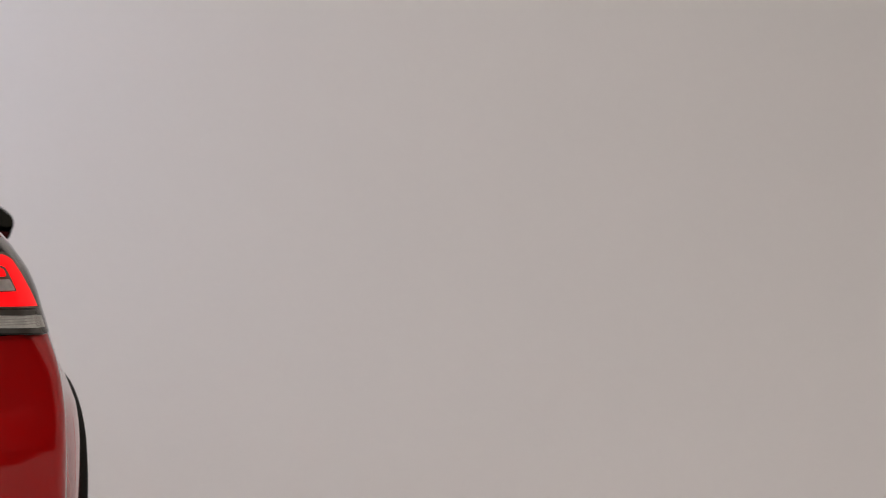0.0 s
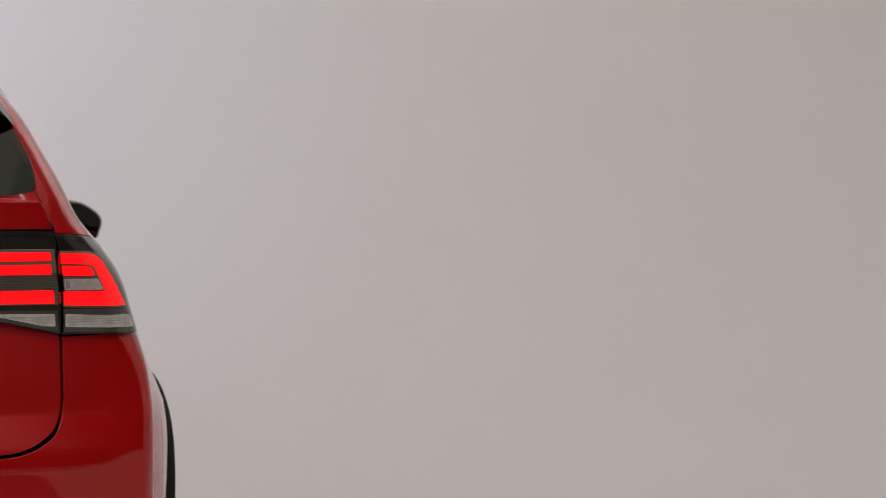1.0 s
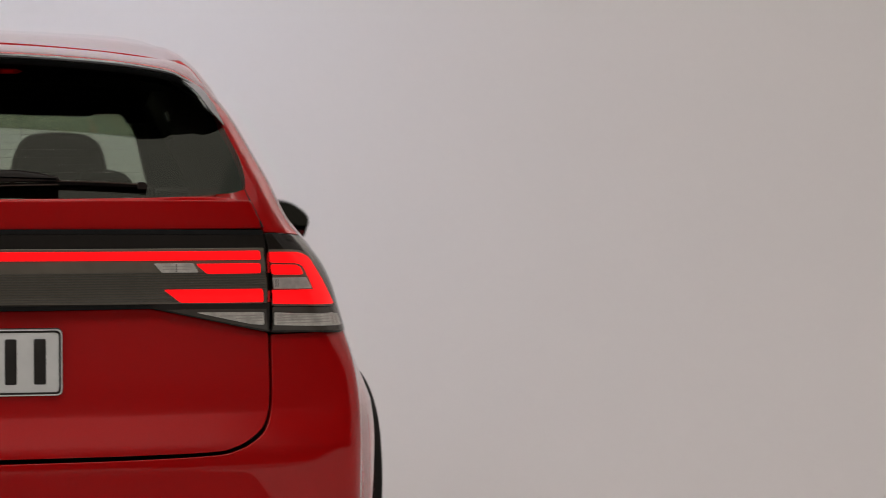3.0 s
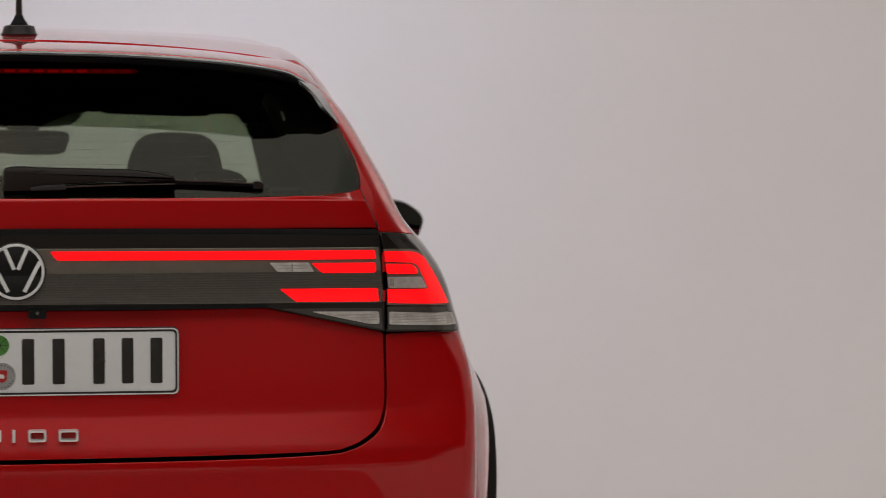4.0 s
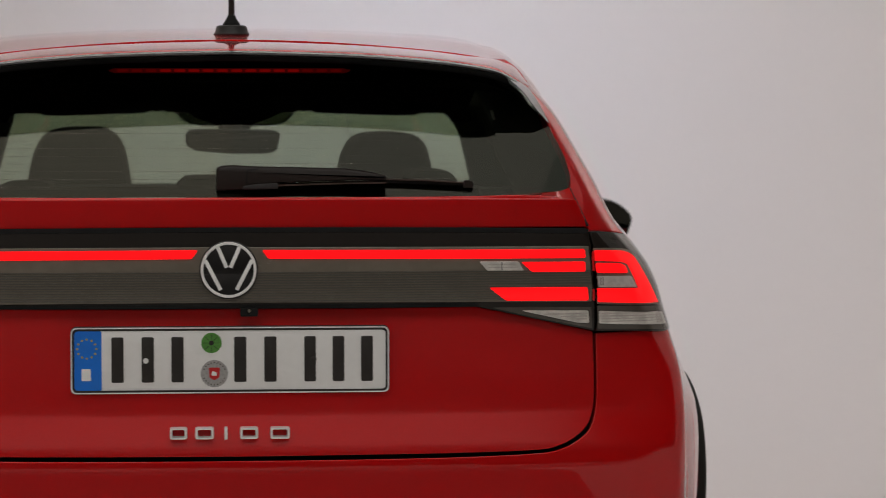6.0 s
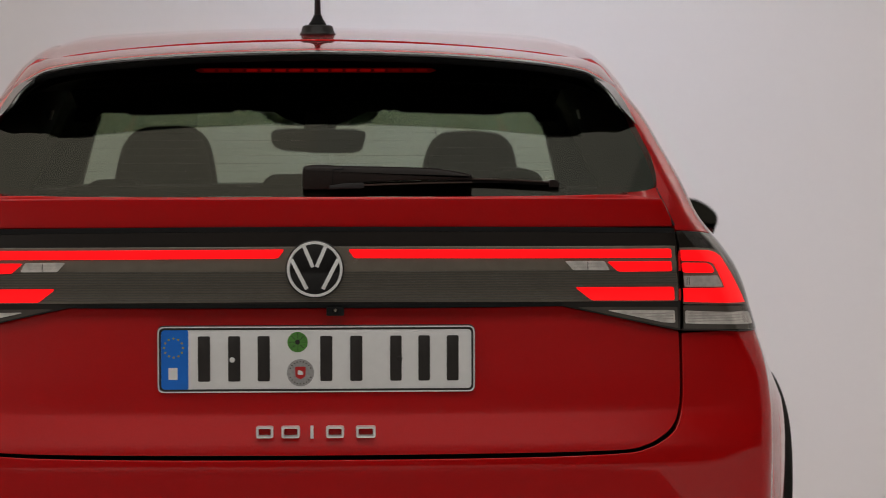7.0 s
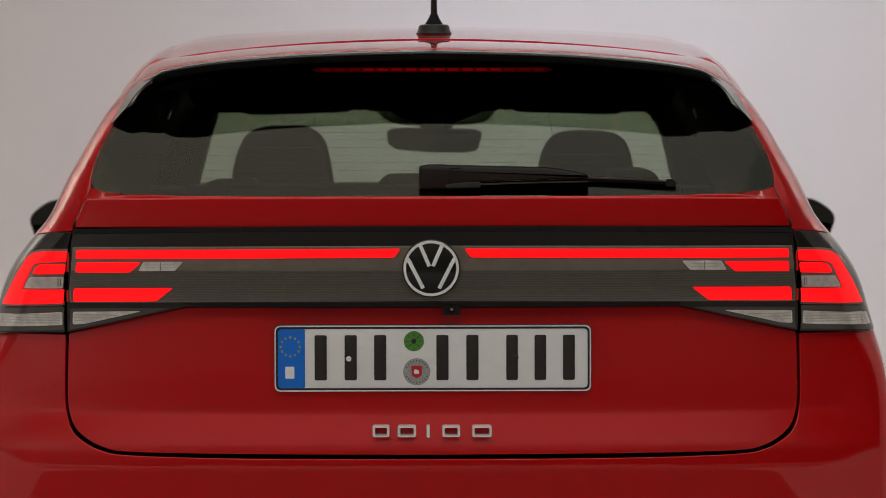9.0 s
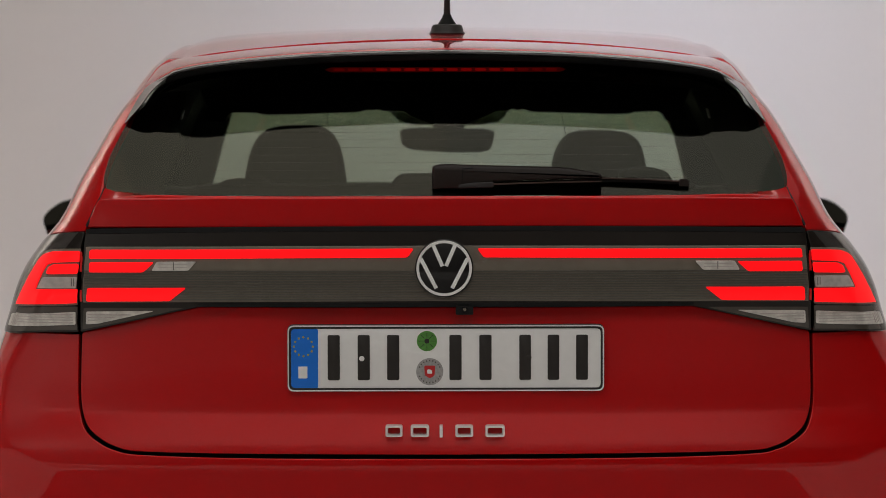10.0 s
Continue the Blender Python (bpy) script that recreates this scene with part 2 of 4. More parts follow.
def across(x, z, flat=False):
    """The p of tail() at which the tail is x wide of the middle."""
    side, t, start = (1 if x >= 0 else -1), abs(x) / corner_width(z), corner_start(z)
    if t <= start or flat:
        return side * t
    k = min(1.0, (t - start) / (1 - start)) * math.sin(CORNER_TURN)
    return side * (start + (1 - start) * math.asin(k) / CORNER_TURN)


def skin(profile, out=0.0):
    return lambda p, z: tail(p, z, profile, out)


def flank_place(y, z, profile=low_profile):
    """The p of tail() at which the flank lies y ahead."""
    return 1 + y - tail(1.0, z, profile)[1]
# --- end form ---
roof_line = spline([(0.15, 1.418), (0.21, 1.424), (0.50, 1.454), (0.9, 1.483), (1.4, 1.498), (1.8, 1.492), (2.05, 1.470)])
roof_crown = spline([(0.15, 0.020), (0.22, 0.022), (0.5, 0.0300), (0.9, 0.022), (1.4, 0.014), (2.1, 0.014)])


def roof_z(x, y):
    return roof_line(y) - roof_crown(y) * (x / 0.46) ** 2 - 0.02 * (abs(x) / 0.53) ** 16


def spatial(nodes):
    """A smooth line through (x, y, z) nodes, as a function of 0 to 1."""
    n = len(nodes) - 1
    f = [spline([(i / n, q[k]) for i, q in enumerate(nodes)]) for k in range(3)]
    return lambda t: Vector((f[0](t), f[1](t), f[2](t)))


def mirrored(f):
    """A line from the middle out, continued to the other side: -1 to 1."""
    return lambda t: f(t) if t >= 0 else Vector((-1, 1, 1)) * f(-t)


# ---- builders ----
def mesh_object(name, verts, faces, mat, parent=None, label="", normals=None, smooth=True):
    me = bpy.data.meshes.new(name)
    me.from_pydata([tuple(v) for v in verts], [], faces)
    me.materials.append(mat)
    if smooth:
        me.polygons.foreach_set("use_smooth", [True] * len(me.polygons))
    if normals is not None:
        me.normals_split_custom_set_from_vertices([tuple(n) for n in normals])
    me.update()
    ob = new(name, me)
    if parent:
        ob.parent = parent
    return tagged(ob, label)


def part(name, bm, mat, parent=None, label="", smooth=True):
    me = bpy.data.meshes.new(name)
    bm.to_mesh(me)
    bm.free()
    me.materials.append(mat)
    if smooth:
        me.polygons.foreach_set("use_smooth", [True] * len(me.polygons))
        me.set_sharp_from_angle(angle=radians(40))
    ob = new(name, me)
    if parent:
        ob.parent = parent
    return tagged(ob, label)


def dense(loop, step):
    out = []
    for i, a in enumerate(loop):
        b = loop[(i + 1) % len(loop)]
        n = max(1, int(math.dist(a, b) / step))
        out += [(a[0] + (b[0] - a[0]) * k / n, a[1] + (b[1] - a[1]) * k / n) for k in range(n)]
    return out


def inside(q, loop):
    hit = False
    for i, a in enumerate(loop):
        b = loop[i - 1]
        if (a[1] > q[1]) != (b[1] > q[1]) and q[0] < (b[0] - a[0]) * (q[1] - a[1]) / (b[1] - a[1]) + a[0]:
            hit = not hit
    return hit


def rounded(loop, r, n=4):
    """Rounds the corners of a loop by r."""
    out = []
    for i, b in enumerate(loop):
        a, c = Vector(loop[i - 1]), Vector(loop[(i + 1) % len(loop)])
        b = Vector(b)
        u, v = (a - b), (c - b)
        k = min(r, u.length * 0.45, v.length * 0.45)
        s, e = b + u.normalized() * k, b + v.normalized() * k
        for j in range(n + 1):
            t = j / n
            q = s * (1 - t) ** 2 + b * 2 * t * (1 - t) + e * t * t
            out.append((q.x, q.y))
    return out


def curved(nodes, n=6):
    """A smooth open line through nodes."""
    pts = [Vector(q) for q in nodes]
    pts = [pts[0] * 2 - pts[1]] + pts + [pts[-1] * 2 - pts[-2]]
    out = []
    for i in range(1, len(pts) - 2):
        a, b, c, d = pts[i - 1:i + 3]
        for k in range(n):
            t = k / n
            q = 0.5 * ((2 * b) + (c - a) * t + (2 * a - 5 * b + 4 * c - d) * t * t + (3 * b - a - 3 * c + d) * t ** 3)
            out.append((q.x, q.y))
    out.append((pts[-2].x, pts[-2].y))
    return out


def both(half):
    """A loop from its right half, that begins and ends at the middle line."""
    return list(half) + [(-x, z) for x, z in reversed(half) if abs(x) > 1e-4]


def flipped(loop):
    return [(-x, z) for x, z in reversed(loop)]


def sheet(name, loop, place, mat, parent=None, label="", step=0.02, depth=0.012, edge=0.0015, flip=False):
    """A pressed panel: a closed loop of the plane, filled, laid on place(a, b), with its rim turned in."""
    area = sum(loop[i - 1][0] * q[1] - q[0] * loop[i - 1][1] for i, q in enumerate(loop))
    if area < 0:
        loop = loop[::-1]
    rim = dense(loop, step * 0.6)
    lo = [min(q[k] for q in rim) for k in (0, 1)]
    hi = [max(q[k] for q in rim) for k in (0, 1)]
    flat = [Vector(q) for q in rim]
    near = set()
    for q in rim:
        for da in (-1, 0, 1):
            for db in (-1, 0, 1):
                near.add((int(q[0] / step * 2) + da, int(q[1] / step * 2) + db))
    for i in range(1, int((hi[0] - lo[0]) / step) + 1):
        for j in range(1, int((hi[1] - lo[1]) / step) + 1):
            q = (lo[0] + i * step, lo[1] + j * step)
            if (int(q[0] / step * 2), int(q[1] / step * 2)) not in near and inside(q, rim):
                flat.append(Vector(q))
    from mathutils.geometry import delaunay_2d_cdt
    n = len(rim)
    vs, _, fs, origin, _, _ = delaunay_2d_cdt(flat, [(i, (i + 1) % n) for i in range(n)], [], 1, 1e-6)
    back = {}
    for i, o in enumerate(origin):
        for k in o:
            back[k] = i
    d = 1e-3
    verts, normals = [], []
    for q in vs:
        P = Vector(place(q.x, q.y))
        nn = (Vector(place(q.x + d, q.y)) - Vector(place(q.x - d, q.y))).cross(Vector(place(q.x, q.y + d)) - Vector(place(q.x, q.y - d)))
        nn = nn.normalized()
        verts.append(P)
        normals.append(-nn if flip else nn)
    faces = [tuple(reversed(f)) if flip else tuple(f) for f in fs]
    ring = [back[i] for i in range(n) if i in back]
    m = len(ring)
    base = len(verts)
    for i, k in enumerate(ring):
        t = (verts[ring[(i + 1) % m]] - verts[ring[i - 1]]).normalized()
        nn = normals[k]
        o = t.cross(nn) * (-1 if flip else 1)
        P = verts[k]
        verts += [P + o * edge * 0.7 - nn * edge * 0.3, P + o * edge - nn * edge, P + o * edge - nn * depth]
        normals += [(nn + o).normalized(), o, o]
    for i in range(m):
        j = (i + 1) % m
        a, b = base + 3 * i, base + 3 * j
        for q in ((ring[i], a, b, ring[j]), (a, a + 1, b + 1, b), (a + 1, a + 2, b + 2, b + 1)):
            faces.append(tuple(reversed(q)) if flip else q)
    return mesh_object(name, verts, faces, mat, parent, label, normals)


def on_tail(name, loop, profile, mat, parent=None, label="", out=0.0, **more):
    """A panel on the tail from a loop of (x, z)."""
    return sheet(name, [(across(x, z, profile is glass_profile), z) for x, z in loop], skin(profile, out), mat, parent, label, **more)


def prism(name, loop, front, thick, mat, parent=None, label="", bevel=0.0):
    """A flat upright piece that faces back, from a loop of (x, z)."""
    bm = bmesh.new()
    area = sum(loop[i - 1][0] * q[1] - q[0] * loop[i - 1][1] for i, q in enumerate(loop))
    if area < 0:
        loop = loop[::-1]
    f = bm.faces.new([bm.verts.new((x, front, z)) for x, z in loop])
    made = bmesh.ops.extrude_face_region(bm, geom=[f])
    bmesh.ops.translate(bm, verts=[v for v in made["geom"] if isinstance(v, bmesh.types.BMVert)], vec=(0, thick, 0))
    bmesh.ops.recalc_face_normals(bm, faces=bm.faces)
    if bevel:
        bmesh.ops.bevel(bm, geom=[e for e in bm.edges if all(abs(v.co.y - front) < 1e-6 for v in e.verts)], offset=bevel, segments=2, affect="EDGES", profile=0.5)
    return part(name, bm, mat, parent, label)


def box_loop(x0, x1, z0, z1, r=0.0):
    loop = [(x0, z0), (x1, z0), (x1, z1), (x0, z1)]
    return rounded(loop, r) if r else loop


def ring_loop(x, z, r, n=40):
    return [(x + r * math.cos(2 * math.pi * i / n), z + r * math.sin(2 * math.pi * i / n)) for i in range(n)]


def hoop(name, outer, inner, front, thick, mat, parent, label=""):
    """A flat frame between two loops of the same count, facing back, with eased edges."""
    verts, faces, n = [], [], len(outer)
    for a, b in zip(outer, inner):
        c = ((a[0] + b[0]) / 2, (a[1] + b[1]) / 2)
        e = 0.35
        verts += [(a[0], front + thick, a[1]), (a[0], front + thick * 0.3, a[1]), (a[0] + (c[0] - a[0]) * e, front, a[1] + (c[1] - a[1]) * e),
                  (b[0] + (c[0] - b[0]) * e, front, b[1] + (c[1] - b[1]) * e), (b[0], front + thick * 0.3, b[1]), (b[0], front + thick, b[1])]
    for i in range(n):
        j = (i + 1) % n
        for k in range(5):
            faces.append((6 * i + k, 6 * i + k + 1, 6 * j + k + 1, 6 * j + k))
    bm = bmesh.new()
    vs = [bm.verts.new(v) for v in verts]
    for f in faces:
        bm.faces.new([vs[i] for i in f])
    bmesh.ops.recalc_face_normals(bm, faces=bm.faces)
    return part(name, bm, mat, parent, label)


def turned(name, section, axis_at, axis, mat, parent=None, label="", n=48):
    """Turns a section of (along, radius) round an axis 'x' or 'z' through axis_at."""
    bm = bmesh.new()
    rows = []
    for i in range(n):
        a = 2 * math.pi * i / n
        row = []
        for u, r in section:
            if axis == "x":
                q = (u, r * math.cos(a), r * math.sin(a))
            else:
                q = (r * math.cos(a), r * math.sin(a), u)
            row.append(bm.verts.new(Vector(q) + Vector(axis_at)))
        rows.append(row)
    for i in range(n):
        for k in range(len(section) - 1):
            bm.faces.new((rows[i][k], rows[i][k + 1], rows[(i + 1) % n][k + 1], rows[(i + 1) % n][k]))
    bmesh.ops.remove_doubles(bm, verts=bm.verts, dist=1e-5)
    bmesh.ops.recalc_face_normals(bm, faces=bm.faces)
    return part(name, bm, mat, parent, label)


def cushion(name, at, size, mat, parent, label="", power=3.5, lean=0.0, taper=0.0):
    """A padded block: a rounded form of three half sizes about at; taper: narrower at the top; lean: its top tips back."""
    bm = bmesh.new()
    bmesh.ops.create_cube(bm, size=2)
    bmesh.ops.subdivide_edges(bm, edges=bm.edges[:], cuts=9, use_grid_fill=True)
    for v in bm.verts:
        d = v.co.normalized()
        k = (abs(d.x) ** power + abs(d.y) ** power + abs(d.z) ** power) ** (-1 / power)
        q = d * k
        x = q.x * size[0] * (1 - taper * (q.z + 1) / 2)
        v.co = (at[0] + x, at[1] + q.y * size[1] - lean * q.z * size[2], at[2] + q.z * size[2])
    return part(name, bm, mat, parent, label)


def lathe_box(name, at, size, mat, parent, label="", bevel=0.01):
    bm = bmesh.new()
    bmesh.ops.create_cube(bm, size=1)
    for v in bm.verts:
        v.co = (at[0] + v.co.x * size[0], at[1] + v.co.y * size[1], at[2] + v.co.z * size[2])
    bmesh.ops.bevel(bm, geom=bm.edges[:], offset=min(bevel, min(size) * 0.45), segments=3, affect="EDGES", profile=0.5)
    return part(name, bm, mat, parent, label)


def grid(name, us, vs, place, mat, parent=None, label="", flip=False):
    verts = [place(u, v) for u in us for v in vs]
    n = len(vs)
    faces = [(i * n + j, (i + 1) * n + j, (i + 1) * n + j + 1, i * n + j + 1) for i in range(len(us) - 1) for j in range(n - 1)]
    if flip:
        faces = [f[::-1] for f in faces]
    return mesh_object(name, verts, faces, mat, parent, label)


# ---- studio ----
def studio():
    ys = np.linspace(-1.7, 4.2, 16)
    # Unseen floor pieces, grey and pale, laid out for the bumper's reflections.
    dark = grid("ground", np.linspace(-11, 11, 12), list(np.linspace(-9, -1.7, 8)), lambda x, y: (x, y, -0.004), GROUND_GREY)
    tagged(dark, "grey floor piece, unseen, toned for the bumper's reflection", "floor", kind="structure")
    floor = grid("floor", np.linspace(-11, 11, 30), list(ys), lambda x, y: (x, y, 0.0), STUDIO_FLOOR)
    tagged(floor, "pale grey painted studio floor", "floor", kind="structure")
    west = grid("floor_west", np.linspace(-11, -2.0, 14), list(np.linspace(-3.6, -1.7, 6)), lambda x, y: (x, y, 0.0), STUDIO_FLOOR)
    tagged(west, "pale floor piece, unseen, added for the bumper's reflection", "floor", kind="structure")
    east = grid("floor_east", np.linspace(1.6, 11, 14), list(np.linspace(-3.6, -1.7, 6)), lambda x, y: (x, y, 0.0), STUDIO_FLOOR)
    tagged(east, "pale floor piece, unseen, added for the bumper's reflection", "floor", kind="structure")

    def cove(x, t):
        if t < 1:
            a = t * math.pi / 2
            return (x, 4.2 + 3.0 * math.sin(a), 3.0 - 3.0 * math.cos(a))
        return (x, 7.2, 3.0 + (t - 1) * 4.5)
    tagged(grid("backdrop", np.linspace(-11, 11, 40), [i / 16 for i in range(17)] + [1.25, 1.5, 1.75, 2.0], cove, STUDIO),
           "seamless pale grey-beige curved studio backdrop", "backdrop", kind="structure")
    for name, x in (("wall_west", -11), ("wall_east", 11)):
        tagged(lathe_box(name, (x + (0.1 if x > 0 else -0.1), 1.65, 3.75), (0.2, 11.3, 7.5), STUDIO, None), "plain pale studio side wall", "wall", kind="structure")
    # Unseen dark wall pieces, added to soften the reflection at the car's corners.
    for name, x in (("wall_southwest", -11), ("wall_southeast", 11)):
        tagged(lathe_box(name, (x + (0.1 if x > 0 else -0.1), -6.55, 3.75), (0.2, 5.1, 7.5), STUDIO_GREY, None), "dark grey side wall piece, unseen, added for the corner reflections", "wall", kind="structure")
    tagged(lathe_box("wall_south", (0, -9.1, 3.75), (22, 0.2, 7.5), STUDIO_GREY, None), "dark grey studio wall behind the camera", "wall", kind="structure")
    tagged(lathe_box("ceiling", (0, -0.9, 7.6), (22.4, 16.6, 0.2), CEILING, None), "plain grey studio ceiling", "ceiling", kind="structure")


studio()

# ---- car ----
car = tagged(new("car"), "red metallic crossover car with lit tail lamps on studio floor", "car")

# tailgate
GAP = curved([(0.6008, 0.9546), (0.6015, 0.9083), (0.6013, 0.8546), (0.5972, 0.8254), (0.5861, 0.8024), (0.5638, 0.7847), (0.5404, 0.7743), (0.5064, 0.7681), (0.3803, 0.7656), (0.1950, 0.7646), (-0.0008, 0.7639)])
GATE_TOP = [(-0.0003, 0.9999), (0.1956, 0.9994), (0.4043, 1.0003), (0.5028, 0.9797), (0.5993, 0.9577)]
tailgate = on_tail("tailgate", both(GAP[::-1] + GATE_TOP[::-1][:-1] + [(0.0, GATE_TOP[0][1])]), low_profile, PAINT, car, "red metallic tailgate skin", step=0.006)

BAND = [(0.0001, 1.1795), (0.1960, 1.1795), (0.3816, 1.1792), (0.5035, 1.1781), (0.5508, 1.1773), (0.5708, 1.1762), (0.5775, 1.1645), (0.5890, 1.1402), (0.5912, 1.1350)]
BAND_LOW = [(0.3816, 1.1357), (0.1959, 1.1369), (0.0000, 1.1373)]
on_tail("upper_band", both(BAND + BAND_LOW), band_profile, PAINT, tailgate, "red metallic band under the rear window", step=0.012, edge=0.003)

LEDGE_LOW = [(0.0000, 0.000, 1.1799), (0.1960, 0.003, 1.1799), (0.3817, 0.013, 1.1797), (0.5036, 0.027, 1.1785), (0.5510, 0.035, 1.1777), (0.5712, 0.040, 1.1766)]
LEDGE_HIGH = [(0.0000, 0.032, 1.1841), (0.1974, 0.035, 1.1840), (0.3844, 0.046, 1.1847), (0.5074, 0.062, 1.1882), (0.5495, 0.070, 1.1925), (0.5659, 0.074, 1.1962)]
ledge = [mirrored(spatial(q)) for q in (LEDGE_LOW, LEDGE_HIGH)]
rise = spline([(0.0, 0.0), (0.03, 0.24), (0.06, 0.50), (0.09, 0.75), (0.12, 0.93), (0.16, 1.0), (0.5, 1.03), (1.0, 1.05)])


def ledge_place(t, v):
    a, b = ledge[0](t), ledge[1](t)
    return Vector((a.x + (b.x - a.x) * v, a.y + (b.y - a.y) * v, a.z + (b.z - a.z) * (rise(v) + (v - rise(v)) * max(0.0, min(1.0, (abs(t) - 0.5) / 0.3)))))


grid("upper_ledge", [i / 30 for i in range(-30, 31)], [0, 0.015, 0.03, 0.045, 0.06, 0.075, 0.09, 0.105, 0.12, 0.14, 0.16, 0.3, 0.6, 1.0], ledge_place, PAINT, tailgate, "rolled top edge under the rear window")
GLASS = [(0.0001, 1.1834), (0.1970, 1.1834), (0.3837, 1.1840), (0.5066, 1.1865), (0.5431, 1.1895), (0.5592, 1.1943), (0.5678, 1.2043), (0.5693, 1.2171), (0.5649, 1.2458), (0.5550, 1.2721), (0.5436, 1.2996), (0.5357, 1.3121), (0.5204, 1.3286), (0.5017, 1.3501), (0.4820, 1.3659), (0.4620, 1.3798)]
glass_loop = both(GLASS + [(0.40, 1.400), (0.25, 1.412), (0.0, 1.416)])
rear_window = on_tail("rear_window", glass_loop, glass_profile, REAR_GLASS, car, "tinted sloping rear window", step=0.03, depth=0.003)
for k in range(9):
    z = 1.200 + 0.0125 * k
    half = 0.40 - 0.004 * k
    on_tail("heating_wire", box_loop(-half, half, z, z + 0.0004), glass_profile, WIRE, rear_window, out=0.0006, step=0.05, depth=0.0003, edge=0.00005)

for sgn, low in ((-1, 1.2982), (1, 1.2836)):
    on_tail("aerial_wire", [(sgn * 0.1979 - 0.0004, 1.3224), (sgn * 0.1979 + 0.0004, 1.3224), (sgn * 0.2029 + 0.0004, low), (sgn * 0.2029 - 0.0004, low)], glass_profile, DARK, rear_window, out=0.0006, step=0.05, depth=0.0003, edge=0.00005)

# light bar on the tailgate
BAR = [(-0.0000, 1.1336), (0.1956, 1.1331), (0.3810, 1.1319), (0.5917, 1.1287), (0.5952, 1.0959), (0.5983, 1.0402), (0.6016, 0.9614), (0.5028, 0.9830), (0.4070, 1.0045), (0.1955, 1.0040), (-0.0003, 1.0046)]
light_bar = on_tail("light_bar", both(BAR), bar_profile, SMOKE_DARK, car, "smoked light bar across the tailgate", step=0.02, depth=0.03)
LENS = [(-0.0001, 1.1026), (0.1955, 1.1021), (0.5914, 1.1003), (0.5940, 1.0588), (0.5962, 1.0104), (0.4527, 1.0122), (0.1955, 1.0138), (-0.0003, 1.0146)]
on_tail("lens", both(LENS), bar_profile, SMOKE, light_bar, "brown-grey smoked lens", out=0.003, step=0.02, depth=0.003)
for k in range(12):
    z = 1.0625 - 0.0042 * k
    on_tail("rib", box_loop(-0.595, 0.595, z - (0.0014 if k < 7 else 0.0007), z), bar_profile, RIB, light_bar, out=0.0045, step=0.05, depth=0.002, edge=0.0004)
# Black strips laid where the gaps along the bar lie in shade.
for loop in ([(-0.0000, 1.1352), (0.1956, 1.1347), (0.3810, 1.1335), (0.5889, 1.1302), (0.5898, 1.1230), (0.3810, 1.1266), (0.1956, 1.1280), (-0.0000, 1.1285)], [(-0.0003, 1.0092), (0.1955, 1.0086), (0.4051, 1.0088), (0.4052, 1.0042), (0.1955, 1.0036), (-0.0003, 1.0042)]):
    on_tail("bar_gap_strip", both(loop), bar_profile, RUBBER, light_bar, "black strip for the dark gap along the bar", out=0.002, step=0.03, depth=0.003, edge=0.0006)
STRIPS = (
    [(0.0525, 1.0990), (0.5847, 1.0965), (0.5865, 1.0823), (0.0626, 1.0852)],
    [(0.4788, 1.0763), (0.5855, 1.0757), (0.5864, 1.0599), (0.4966, 1.0604)],
    [(0.4255, 1.0346), (0.5893, 1.0333), (0.5913, 1.0118), (0.4527, 1.0134)],
)
CLEAR = [(0.4087, 1.0777), (0.4732, 1.0772), (0.4816, 1.0628), (0.4217, 1.0633)]
WEDGE_FRAME = [(0.4295, 1.0015), (0.5026, 1.0008), (0.5963, 0.9996), (0.5987, 0.9648), (0.5028, 0.9844)]
WEDGE = [(0.4801, 0.9959), (0.5916, 0.9940), (0.5929, 0.9738), (0.5729, 0.9751)]
for turn in (lambda l: l, flipped):
    for loop in STRIPS:
        on_tail("light_strip", turn(rounded(loop, 0.003, 3)), bar_profile, GLOW, light_bar, "lit red strip", out=0.0055, step=0.02, depth=0.003, edge=0.0005)
    on_tail("reversing_light", turn(rounded(CLEAR, 0.002, 2)), bar_profile, CLEAR_LAMP, light_bar, "clear unlit reversing lamp", out=0.0055, step=0.01, depth=0.003, edge=0.0005)
    on_tail("rib", turn(box_loop(CLEAR[0][0] + 0.0365, CLEAR[0][0] + 0.0371, CLEAR[2][1] + 0.001, CLEAR[0][1] - 0.001)), bar_profile, RIB, light_bar, out=0.0062, step=0.02, depth=0.001, edge=0.0003)
    for k in range(2):
        z0 = CLEAR[2][1] + 0.005 + 0.005 * k
        on_tail("rib", turn(box_loop(CLEAR[0][0] + 0.014, CLEAR[2][0] - 0.010, z0, z0 + 0.0006)), bar_profile, GREY_LAMP, light_bar, out=0.0060, step=0.02, depth=0.001, edge=0.0002)
    for k in range(3):
        z0 = WEDGE[3][1] + 0.005 + 0.0045 * k
        on_tail("rib", turn(box_loop(WEDGE[3][0] - 0.028 * k, WEDGE[1][0] - 0.002, z0, z0 + 0.0009)), bar_profile, GREY_LAMP, light_bar, out=0.0042, step=0.02, depth=0.002, edge=0.0003)
    on_tail("lamp_frame", turn(WEDGE_FRAME), bar_profile, SMOKE_MID, light_bar, "brown-grey lamp frame", out=0.0012, step=0.016, depth=0.002, edge=0.0004)
    on_tail("indicator", turn(rounded(WEDGE, 0.002, 2)), bar_profile, CLEAR_LAMP, light_bar, "clear wedge-shaped indicator", out=0.003, step=0.01, depth=0.003, edge=0.0005)

